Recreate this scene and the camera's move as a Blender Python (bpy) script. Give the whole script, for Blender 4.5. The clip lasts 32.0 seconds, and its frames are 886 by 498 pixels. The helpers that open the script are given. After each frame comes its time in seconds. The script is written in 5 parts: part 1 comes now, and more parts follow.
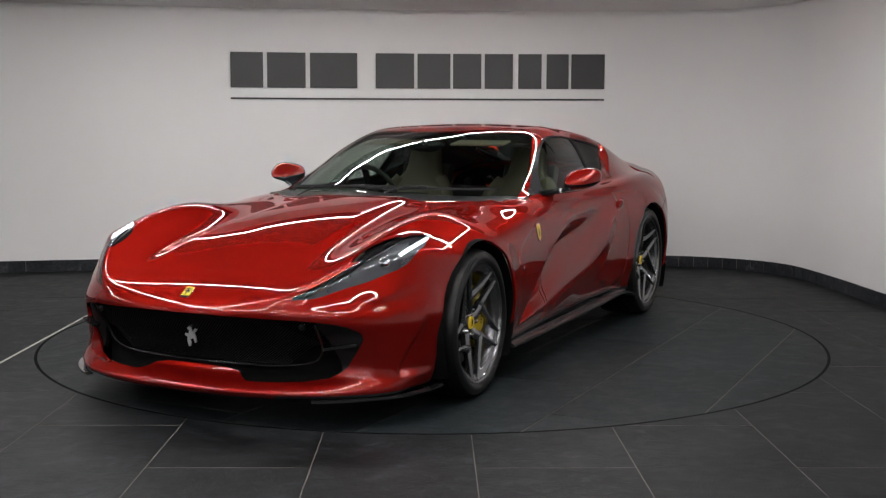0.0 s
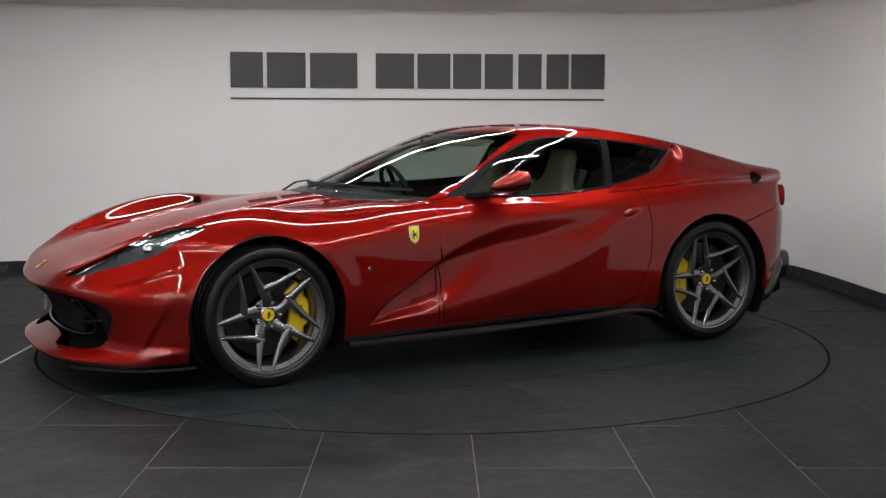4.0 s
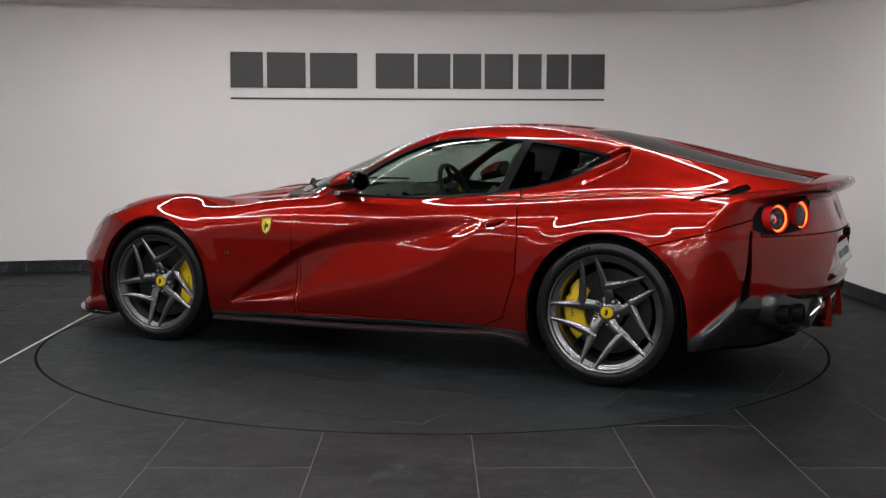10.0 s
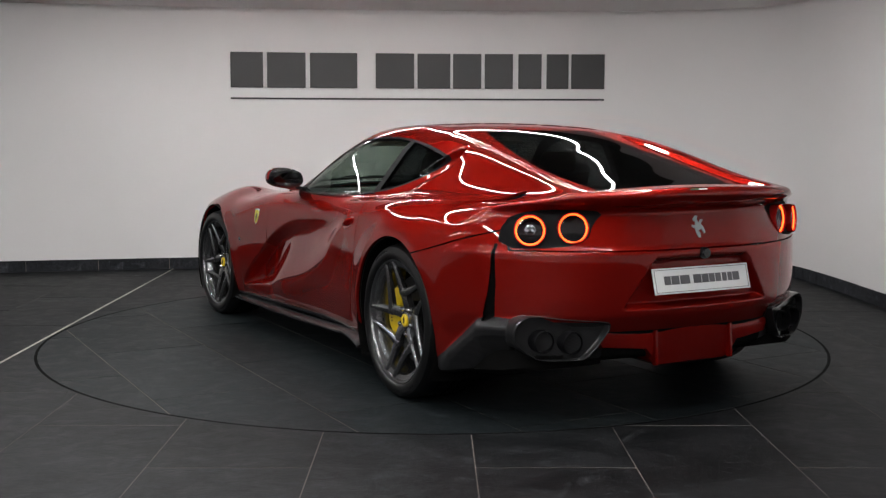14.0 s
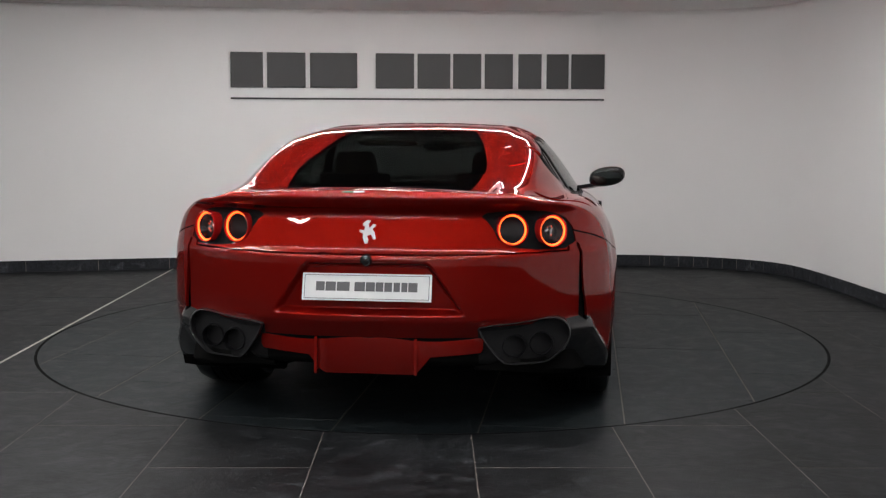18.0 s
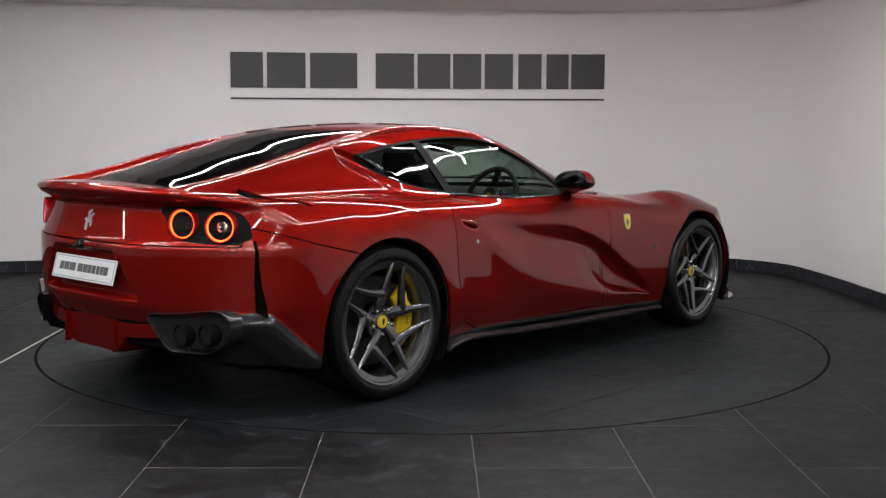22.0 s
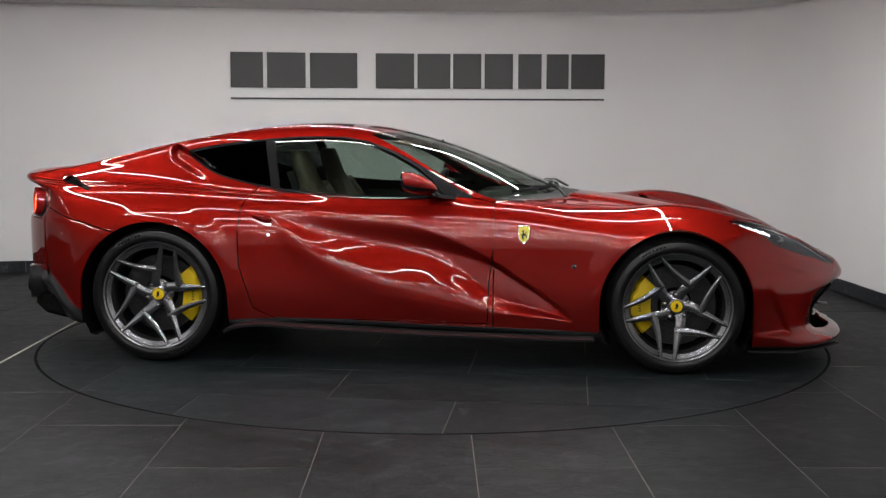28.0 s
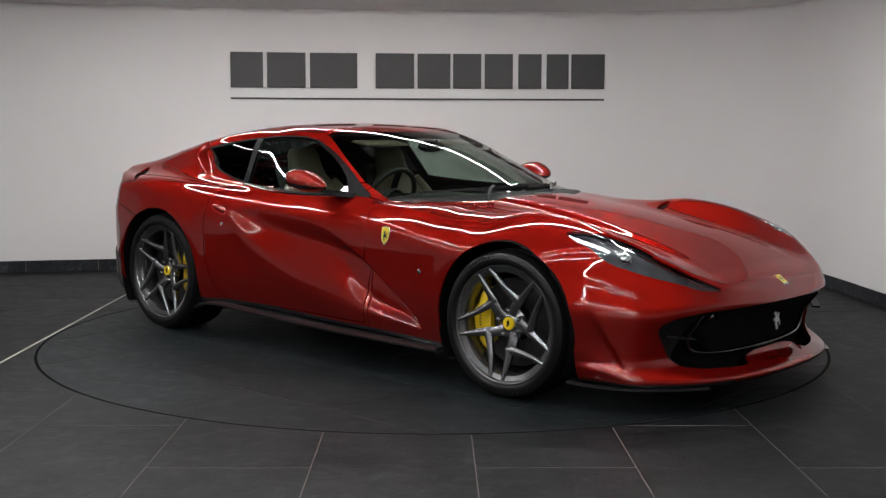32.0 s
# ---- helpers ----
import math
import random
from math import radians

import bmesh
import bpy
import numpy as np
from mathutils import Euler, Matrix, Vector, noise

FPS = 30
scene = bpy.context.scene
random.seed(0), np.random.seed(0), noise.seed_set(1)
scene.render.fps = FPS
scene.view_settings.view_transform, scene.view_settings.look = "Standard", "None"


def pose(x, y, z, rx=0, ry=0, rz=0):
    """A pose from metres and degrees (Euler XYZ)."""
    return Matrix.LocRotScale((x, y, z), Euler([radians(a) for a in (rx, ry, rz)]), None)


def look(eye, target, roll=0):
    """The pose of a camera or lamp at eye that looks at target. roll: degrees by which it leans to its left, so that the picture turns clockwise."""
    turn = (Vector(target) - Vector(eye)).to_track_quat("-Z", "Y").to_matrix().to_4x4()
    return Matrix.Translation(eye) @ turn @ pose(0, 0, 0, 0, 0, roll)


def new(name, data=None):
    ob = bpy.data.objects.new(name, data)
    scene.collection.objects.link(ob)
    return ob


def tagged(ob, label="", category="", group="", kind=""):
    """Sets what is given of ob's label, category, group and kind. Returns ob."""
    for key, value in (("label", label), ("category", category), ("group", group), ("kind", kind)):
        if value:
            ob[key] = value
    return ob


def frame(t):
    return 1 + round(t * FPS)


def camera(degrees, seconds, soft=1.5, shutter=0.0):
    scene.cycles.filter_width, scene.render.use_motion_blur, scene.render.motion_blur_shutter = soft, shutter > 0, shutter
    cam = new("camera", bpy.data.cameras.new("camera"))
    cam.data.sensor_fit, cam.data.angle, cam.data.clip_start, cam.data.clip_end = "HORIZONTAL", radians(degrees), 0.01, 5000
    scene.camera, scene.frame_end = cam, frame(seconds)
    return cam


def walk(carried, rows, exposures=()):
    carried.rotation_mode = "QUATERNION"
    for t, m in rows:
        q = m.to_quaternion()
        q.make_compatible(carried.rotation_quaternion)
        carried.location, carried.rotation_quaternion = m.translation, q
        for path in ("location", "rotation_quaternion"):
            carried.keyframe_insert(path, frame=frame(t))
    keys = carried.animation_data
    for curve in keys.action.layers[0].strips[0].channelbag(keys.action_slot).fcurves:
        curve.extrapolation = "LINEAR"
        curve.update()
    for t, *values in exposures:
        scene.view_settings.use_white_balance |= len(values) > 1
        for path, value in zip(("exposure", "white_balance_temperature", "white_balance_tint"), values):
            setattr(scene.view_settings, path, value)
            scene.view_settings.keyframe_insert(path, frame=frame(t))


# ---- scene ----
# The camera stands still; the turntable carries the car round.
EYE = Vector((0.0, -6.831, 1.247))
cam = camera(42.48, 32.0, soft=1.3)
STAND = look(EYE, EYE + Vector((math.sin(radians(.471))*math.cos(radians(-6.091)), math.cos(radians(.471))*math.cos(radians(-6.091)),
                                math.sin(radians(-6.091)))), .148)
walk(cam, [(0.0, STAND), (32.0, STAND)], exposures=[(0.0, 0.0, 6500, 10), (32.0, 0.0, 6500, 10)])

world = bpy.data.worlds.new("world")
scene.world = world
world.use_nodes = True
world.node_tree.nodes["Background"].inputs[0].default_value = (.02, .02, .022, 1)

CEIL = 2.28
LAMP = 106.0


# ---- materials ----
def node_mat(name):
    m = bpy.data.materials.new(name)
    m.use_nodes = True
    return m, m.node_tree, m.node_tree.nodes["Principled BSDF"]


def mat(name, color, rough=.5, metal=0.0, coat=0.0, vary=.12, scale=30.0, bump=0.0, bump_scale=200.0, emit=None, strength=0.0, spec=.5):
    """A plain material with fine and coarse variation of tone and roughness."""
    m, t, b = node_mat(name)
    b.inputs["Metallic"].default_value = metal
    b.inputs["Coat Weight"].default_value = coat
    b.inputs["Coat Roughness"].default_value, b.inputs["Coat IOR"].default_value = .010, 1.55
    b.inputs["Specular IOR Level"].default_value = spec
    co = t.nodes.new("ShaderNodeTexCoord")
    n = t.nodes.new("ShaderNodeTexNoise")
    n.inputs["Scale"].default_value, n.inputs["Detail"].default_value = scale, 6
    t.links.new(co.outputs["Object"], n.inputs["Vector"])
    mix = t.nodes.new("ShaderNodeMix")
    mix.data_type = "RGBA"
    mix.inputs[6].default_value = (*[c*(1 - vary) for c in color], 1)
    mix.inputs[7].default_value = (*[min(1, c*(1 + vary)) for c in color], 1)
    t.links.new(n.outputs["Fac"], mix.inputs[0])
    t.links.new(mix.outputs[2], b.inputs["Base Color"])
    r = t.nodes.new("ShaderNodeMapRange")
    r.inputs[3].default_value, r.inputs[4].default_value = rough*(1 - vary), min(1, rough*(1 + vary))
    t.links.new(n.outputs["Fac"], r.inputs[0])
    t.links.new(r.outputs[0], b.inputs["Roughness"])
    if bump:
        n2 = t.nodes.new("ShaderNodeTexNoise")
        n2.inputs["Scale"].default_value, n2.inputs["Detail"].default_value = bump_scale, 4
        t.links.new(co.outputs["Object"], n2.inputs["Vector"])
        bp = t.nodes.new("ShaderNodeBump")
        bp.inputs["Strength"].default_value, bp.inputs["Distance"].default_value = bump, .002
        t.links.new(n2.outputs["Fac"], bp.inputs["Height"])
        t.links.new(bp.outputs[0], b.inputs["Normal"])
    if emit:
        b.inputs["Emission Color"].default_value = (*emit, 1)
        b.inputs["Emission Strength"].default_value = strength
    return m


def slate(name, low, high):
    """Riven slate: each tile a little different, with clouds, pale veins and a cleft relief."""
    m, t, b = node_mat(name)
    N, L = t.nodes.new, t.links.new
    co, info = N("ShaderNodeTexCoord"), N("ShaderNodeObjectInfo")
    shift = N("ShaderNodeVectorMath")
    shift.operation = "MULTIPLY_ADD"
    L(info.outputs["Random"], shift.inputs[0])
    shift.inputs[1].default_value = (37, 53, 0)
    geo = N("ShaderNodeNewGeometry")
    L(co.outputs["Object"], shift.inputs[2])
    n1, n2, n3 = N("ShaderNodeTexNoise"), N("ShaderNodeTexNoise"), N("ShaderNodeTexNoise")
    for n, s, d, dist in ((n1, 2.6, 8, .5), (n2, 9, 14, .45), (n3, 70, 8, .3)):
        n.inputs["Scale"].default_value, n.inputs["Detail"].default_value, n.inputs["Distortion"].default_value = s, d, dist
        n.inputs["Roughness"].default_value = .64
        L(shift.outputs[0], n.inputs["Vector"])
    ramp = N("ShaderNodeValToRGB")
    ramp.color_ramp.elements[0].position, ramp.color_ramp.elements[1].position = .38, .64
    ramp.color_ramp.elements[0].color, ramp.color_ramp.elements[1].color = (*low, 1), (*high, 1)
    L(n1.outputs["Fac"], ramp.inputs[0])
    vein = N("ShaderNodeValToRGB")
    vein.color_ramp.elements[0].position, vein.color_ramp.elements[1].position = .55, .67
    vein.color_ramp.elements[0].color, vein.color_ramp.elements[1].color = (0, 0, 0, 1), (.85, .85, .85, 1)
    L(n2.outputs["Fac"], vein.inputs[0])
    mix = N("ShaderNodeMix")
    mix.data_type = "RGBA"
    L(vein.outputs[0], mix.inputs[0])
    L(ramp.outputs[0], mix.inputs[6])
    mix.inputs[7].default_value = (*[c*2.3 for c in high], 1)
    tone = N("ShaderNodeMapRange")
    tone.inputs[3].default_value, tone.inputs[4].default_value = .82, 1.18
    L(info.outputs["Random"], tone.inputs[0])
    mul = N("ShaderNodeVectorMath")
    mul.operation = "SCALE"
    L(mix.outputs[2], mul.inputs[0])
    L(tone.outputs[0], mul.inputs["Scale"])
    grain, fine = N("ShaderNodeMapRange"), N("ShaderNodeVectorMath")
    grain.inputs[1].default_value, grain.inputs[2].default_value = .32, .68
    grain.inputs[3].default_value, grain.inputs[4].default_value = .45, 1.55
    fine.operation = "SCALE"
    L(n3.outputs["Fac"], grain.inputs[0])
    L(mul.outputs[0], fine.inputs[0])
    L(grain.outputs[0], fine.inputs["Scale"])
    L(fine.outputs[0], b.inputs["Base Color"])
    r = N("ShaderNodeMapRange")
    r.inputs[3].default_value, r.inputs[4].default_value = .36, .70
    L(n2.outputs["Fac"], r.inputs[0])
    L(r.outputs[0], b.inputs["Roughness"])
    add = N("ShaderNodeMath")
    add.operation = "MULTIPLY_ADD"
    L(n3.outputs["Fac"], add.inputs[0])
    add.inputs[1].default_value = .35
    L(n2.outputs["Fac"], add.inputs[2])
    b.inputs["Specular IOR Level"].default_value = .14
    bp = N("ShaderNodeBump")
    bp.inputs["Strength"].default_value, bp.inputs["Distance"].default_value = .8, .005
    L(add.outputs[0], bp.inputs["Height"])
    L(bp.outputs[0], b.inputs["Normal"])
    return m


def glass(name, tint, gloss=1.0):
    """A thin pane: tinted straight through, mirror-like towards grazing angles."""
    m = bpy.data.materials.new(name)
    m.use_nodes = True
    t = m.node_tree
    t.nodes.clear()
    out, mix = t.nodes.new("ShaderNodeOutputMaterial"), t.nodes.new("ShaderNodeMixShader")
    tr, gl, lw = t.nodes.new("ShaderNodeBsdfTransparent"), t.nodes.new("ShaderNodeBsdfGlossy"), t.nodes.new("ShaderNodeLayerWeight")
    power, scale = t.nodes.new("ShaderNodeMath"), t.nodes.new("ShaderNodeMath")
    tr.inputs[0].default_value = (*tint, 1)
    gl.inputs["Roughness"].default_value = .02
    lw.inputs[0].default_value = .5
    power.operation, scale.operation = "POWER", "MULTIPLY_ADD"
    power.inputs[1].default_value = 5
    scale.inputs[1].default_value, scale.inputs[2].default_value = .9*gloss, .065*gloss
    t.links.new(lw.outputs["Facing"], power.inputs[0])
    t.links.new(power.outputs[0], scale.inputs[0])
    t.links.new(scale.outputs[0], mix.inputs[0])
    t.links.new(tr.outputs[0], mix.inputs[1])
    t.links.new(gl.outputs[0], mix.inputs[2])
    t.links.new(mix.outputs[0], out.inputs[0])
    return m


def lamp_mat(name, color, strength):
    m, t, b = node_mat(name)
    b.inputs["Base Color"].default_value = (*color, 1)
    b.inputs["Emission Color"].default_value = (*color, 1)
    b.inputs["Emission Strength"].default_value = strength
    return m


def carbon(name):
    """Clear-coated carbon weave."""
    m, t, b = node_mat(name)
    co, c = t.nodes.new("ShaderNodeTexCoord"), t.nodes.new("ShaderNodeTexChecker")
    c.inputs["Scale"].default_value = 140
    c.inputs[1].default_value, c.inputs[2].default_value = (.011, .011, .012, 1), (.017, .017, .018, 1)
    t.links.new(co.outputs["Object"], c.inputs["Vector"])
    t.links.new(c.outputs[0], b.inputs["Base Color"])
    b.inputs["Roughness"].default_value = .4
    b.inputs["Specular IOR Level"].default_value = .1
    b.inputs["Coat Weight"].default_value, b.inputs["Coat Roughness"].default_value = 1.0, .015
    return m


def lacquer(name, pigment, flake):
    """Metallic car paint: pigment and flakes under a clear mirror-like coat."""
    m = bpy.data.materials.new(name)
    m.use_nodes = True
    t = m.node_tree
    t.nodes.clear()
    N, L = t.nodes.new, t.links.new
    out, under, top = N("ShaderNodeOutputMaterial"), N("ShaderNodeMixShader"), N("ShaderNodeMixShader")
    dif, met, coat, fre = N("ShaderNodeBsdfDiffuse"), N("ShaderNodeBsdfGlossy"), N("ShaderNodeBsdfGlossy"), N("ShaderNodeFresnel")
    co, grain, ramp = N("ShaderNodeTexCoord"), N("ShaderNodeTexNoise"), N("ShaderNodeMix")
    grain.inputs["Scale"].default_value, grain.inputs["Detail"].default_value = 1400, 2
    ramp.data_type = "RGBA"
    ramp.inputs[6].default_value, ramp.inputs[7].default_value = (*[c*.8 for c in flake], 1), (*[c*1.2 for c in flake], 1)
    L(co.outputs["Object"], grain.inputs["Vector"])
    L(grain.outputs["Fac"], ramp.inputs[0])
    L(ramp.outputs[2], met.inputs["Color"])
    dif.inputs["Color"].default_value = (*pigment, 1)
    met.inputs["Roughness"].default_value = .48
    coat.inputs["Color"].default_value, coat.inputs["Roughness"].default_value = (1, 1, 1, 1), .012
    fre.inputs["IOR"].default_value = 1.5
    under.inputs[0].default_value = .55
    L(dif.outputs[0], under.inputs[1])
    L(met.outputs[0], under.inputs[2])
    L(fre.outputs[0], top.inputs[0])
    L(under.outputs[0], top.inputs[1])
    L(coat.outputs[0], top.inputs[2])
    L(top.outputs[0], out.inputs[0])
    return m


PAINT = lacquer("red_metallic_paint", (.140, .0034, .0024), (.30, .0094, .0052))
BLACK_GLOSS = mat("black_gloss_trim", (.008, .008, .009), rough=.12, vary=.1)
BLACK = mat("black_plastic", (.010, .010, .011), rough=.5, vary=.15, bump=.2, bump_scale=600, spec=.2)
DARK_FELT = mat("dark_underbody", (.005, .005, .005), rough=.9, spec=.04)
CARBON = carbon("carbon_weave")
WINDSCREEN = glass("clear_glass", (.50, .57, .52))
SIDE_GLASS = glass("green_tinted_glass", (.48, .56, .51))
DARK_GLASS = glass("smoked_glass", (.045, .05, .05), .6)
LENS = glass("lamp_lens", (.86, .88, .9))
RUBBER = mat("tyre_rubber", (.005, .005, .0055), spec=.3, rough=.36, vary=.2, scale=60, bump=.2, bump_scale=300)
RIM = mat("graphite_alloy", (.21, .21, .217), rough=.27, metal=.95, coat=.0, vary=.02, scale=400)
STEEL = mat("brake_steel", (.035, .035, .036), rough=.42, metal=.7, vary=.2, scale=15)
CHROME = mat("chrome", (.75, .76, .78), rough=.08, metal=1.0, vary=.03)
SILVER = mat("satin_silver", (.42, .43, .45), rough=.34, metal=.55, vary=.05)
YELLOW = mat("yellow_enamel", (.72, .50, .01), rough=.3, coat=.6, vary=.05)
BADGE_YELLOW = mat("badge_yellow", (.75, .58, .06), rough=.25, coat=.8, vary=.04)
CREAM = mat("cream_leather", (.22, .175, .13), rough=.5, vary=.1, scale=12, bump=.25, bump_scale=220)
BLACK_LEATHER = mat("black_leather", (.018, .017, .016), rough=.55, vary=.2, scale=20, bump=.25, bump_scale=260)
LINING = mat("charcoal_lining", (.03, .029, .028), rough=.85, vary=.2)
PLATE = mat("white_plate", (.72, .73, .74), rough=.3, coat=.4, vary=.03)
INK = mat("charcoal_lettering", (.028, .027, .028), rough=.45, vary=.1)
GREY_INK = mat("grey_print", (.10, .10, .11), rough=.5, vary=.1)
SLATE = slate("slate_tile", (.0024, .0031, .0038), (.0136, .0148, .0165))
SLATE_TURN = slate("turntable_slate", (.0064, .0090, .0106), (.0125, .0160, .0177))
GROUT = mat("grout", (.17, .15, .13), rough=.9, vary=.2, scale=40)
SKIRTING = slate("skirting_slate", (.018, .020, .024), (.030, .032, .037))
WALL = mat("white_wall_paint", (.80, .79, .79), rough=.75, vary=.025, scale=1.3, bump=.12, bump_scale=240)
DARK_CEILING = mat("charcoal_ceiling_paint", (.035, .035, .037), rough=.8, vary=.08, scale=3)
CEILING = mat("white_ceiling_paint", (.78, .76, .75), rough=.85, vary=.03, scale=2)
ALU = mat("brushed_edge", (.16, .16, .165), rough=.4, metal=.8, vary=.15)
LIGHT = lamp_mat("light_diffuser", (1.0, .985, .97), LAMP)
RED_GLOW = lamp_mat("tail_lamp_ring", (1.0, .075, .012), 6.0)
RED_LENS = mat("tail_lamp_red", (.35, .008, .008), rough=.1, coat=1.0)
SATIN_BLACK = mat("satin_black_trim", (.006, .006, .007), rough=.5, vary=.12, spec=.08)
LAMP_BOWL = mat("lamp_bowl_grey", (.035, .037, .042), rough=.35, metal=.2, vary=.8, scale=16)
JOINT = mat("pale_joint_strip", (.42, .40, .36), rough=.6, vary=.1)
DRL = lamp_mat("day_lamp", (.9, .95, 1.0), 2.2)


# ---- mesh helpers ----
def mesh_of(name, verts, faces, material, normals=None, smooth=True):
    me = bpy.data.meshes.new(name)
    me.from_pydata([tuple(v) for v in verts], [], [tuple(int(i) for i in f) for f in faces])
    me.materials.append(material)
    me.polygons.foreach_set("use_smooth", [smooth]*len(me.polygons))
    if normals is not None:
        me.normals_split_custom_set_from_vertices([tuple(n) for n in normals])
    me.update()
    return me


def part(name, bm, material, parent, label="", smooth=True):
    """Link a bmesh or mesh as one mesh object under a thing or part."""
    if isinstance(bm, bmesh.types.BMesh):
        me = bpy.data.meshes.new(name)
        bmesh.ops.recalc_face_normals(bm, faces=bm.faces[:])
        bm.to_mesh(me)
        bm.free()
        me.materials.append(material)
        me.polygons.foreach_set("use_smooth", [smooth]*len(me.polygons))
        if smooth:
            me.set_sharp_from_angle(angle=radians(38))
    else:
        me = bm
    ob = new(name, me)
    ob.parent = parent
    return tagged(ob, label) if label else ob


def box(size, at=(0, 0, 0), bevel=.0, bm=None, turn=None, seg=2):
    bm = bm or bmesh.new()
    m = Matrix.Translation(at) @ (turn or Matrix()) @ Matrix.Diagonal((*size, 1))
    vs = bmesh.ops.create_cube(bm, size=1, matrix=m)["verts"]
    if bevel:
        es = {e for v in vs for e in v.link_edges}
        bmesh.ops.bevel(bm, geom=list(es), offset=bevel, segments=seg, affect="EDGES", profile=.6)
    return bm


def lathe(profile, n=48, axis="y", bm=None, m=None):
    """A surface of revolution; the profile holds (radius, offset along the axis)."""
    bm = bm or bmesh.new()
    rings = []
    for r, o in profile:
        ring = []
        for i in range(n):
            a = 2*math.pi*i/n
            p = Vector((r*math.cos(a), o, r*math.sin(a))) if axis == "y" else Vector((r*math.cos(a), r*math.sin(a), o))
            if axis == "x":
                p = Vector((o, r*math.cos(a), r*math.sin(a)))
            ring.append(bm.verts.new(m @ p if m else p))
        rings.append(ring)
    for a, b in zip(rings, rings[1:]):
        for i in range(n):
            bm.faces.new((a[i], a[(i + 1) % n], b[(i + 1) % n], b[i]))
    return bm


def sweep(path, section, closed=False, bm=None, scale=None, up=Vector((0, 0, 1))):
    """Sweep a flat section (across, up) along a path of points."""
    bm = bm or bmesh.new()
    path = [Vector(p) for p in path]
    rings = []
    for i, p in enumerate(path):
        a = path[i - 1] if i or closed else path[0]
        b = path[(i + 1) % len(path)] if i + 1 < len(path) or closed else path[-1]
        d = (b - a).normalized()
        side = d.cross(up).normalized()
        u = side.cross(d)
        k = scale(i/(len(path) - 1)) if scale else 1
        rings.append([bm.verts.new(p + side*s*k + u*v*k) for s, v in section])
    n = len(section)
    for a, b in zip(rings, rings[1:] + ([rings[0]] if closed else [])):
        for i in range(n):
            bm.faces.new((a[i], a[(i + 1) % n], b[(i + 1) % n], b[i]))
    if not closed:
        bm.faces.new(rings[0])
        bm.faces.new(rings[-1])
    return bm


def round_section(r, n=10):
    return [(r*math.cos(2*math.pi*i/n), r*math.sin(2*math.pi*i/n)) for i in range(n)]


def smooth_line(pts, n=8, closed=False):
    """A Catmull-Rom line through the points."""
    p = [Vector(q) for q in pts]
    out = []
    m = len(p)
    for i in range(m if closed else m - 1):
        a, b, c, d = (p[(i - 1) % m] if closed or i else p[0]), p[i], p[(i + 1) % m], (p[(i + 2) % m] if closed or i + 2 < m else p[-1])
        for k in range(n):
            t = k/n
            out.append(.5*((2*b) + (c - a)*t + (2*a - 5*b + 4*c - d)*t*t + (3*b - a - 3*c + d)*t**3))
    return out if closed else out + [p[-1]]


def plate_mesh(outline, thick, m, bevel=0.0):
    """A flat outline (2D) given a thickness and placed by m (the outline lies in m's XY plane)."""
    bm = bmesh.new()
    f = bm.faces.new([bm.verts.new((x, y, 0)) for x, y in outline])
    top = bmesh.ops.extrude_face_region(bm, geom=[f])
    bmesh.ops.translate(bm, vec=(0, 0, thick), verts=[v for v in top["geom"] if isinstance(v, bmesh.types.BMVert)])
    if bevel:
        es = [e for e in bm.edges if all(v.co.z > thick*.5 for v in e.verts)]
        bmesh.ops.bevel(bm, geom=es, offset=bevel, segments=2, affect="EDGES")
    bmesh.ops.transform(bm, matrix=m, verts=bm.verts[:])
    return bm


# ---- cutting sheets along curves ----
def outline_distance(u, v, poly):
    """Signed distance to a closed outline, below zero inside."""
    d = np.full(u.shape, 1e9)
    inside = np.zeros(u.shape, bool)
    for (ax, ay), (bx, by) in zip(poly, poly[1:] + poly[:1]):
        ex, ey = bx - ax, by - ay
        t = np.clip(((u - ax)*ex + (v - ay)*ey)/(ex*ex + ey*ey + 1e-12), 0, 1)
        d = np.minimum(d, np.hypot(u - ax - t*ex, v - ay - t*ey))
        inside ^= ((ay > v) != (by > v)) & (u < (bx - ax)*(v - ay)/np.where(by == ay, 1e-9, by - ay) + ax)
    return np.where(inside, -d, d)


def soften(poly, rounds=2):
    """Round an outline's corners."""
    for _ in range(rounds):
        out = []
        for (ax, ay), (bx, by) in zip(poly, poly[1:] + poly[:1]):
            out += [(ax*.75 + bx*.25, ay*.75 + by*.25), (ax*.25 + bx*.75, ay*.25 + by*.75)]
        poly = out
    return poly


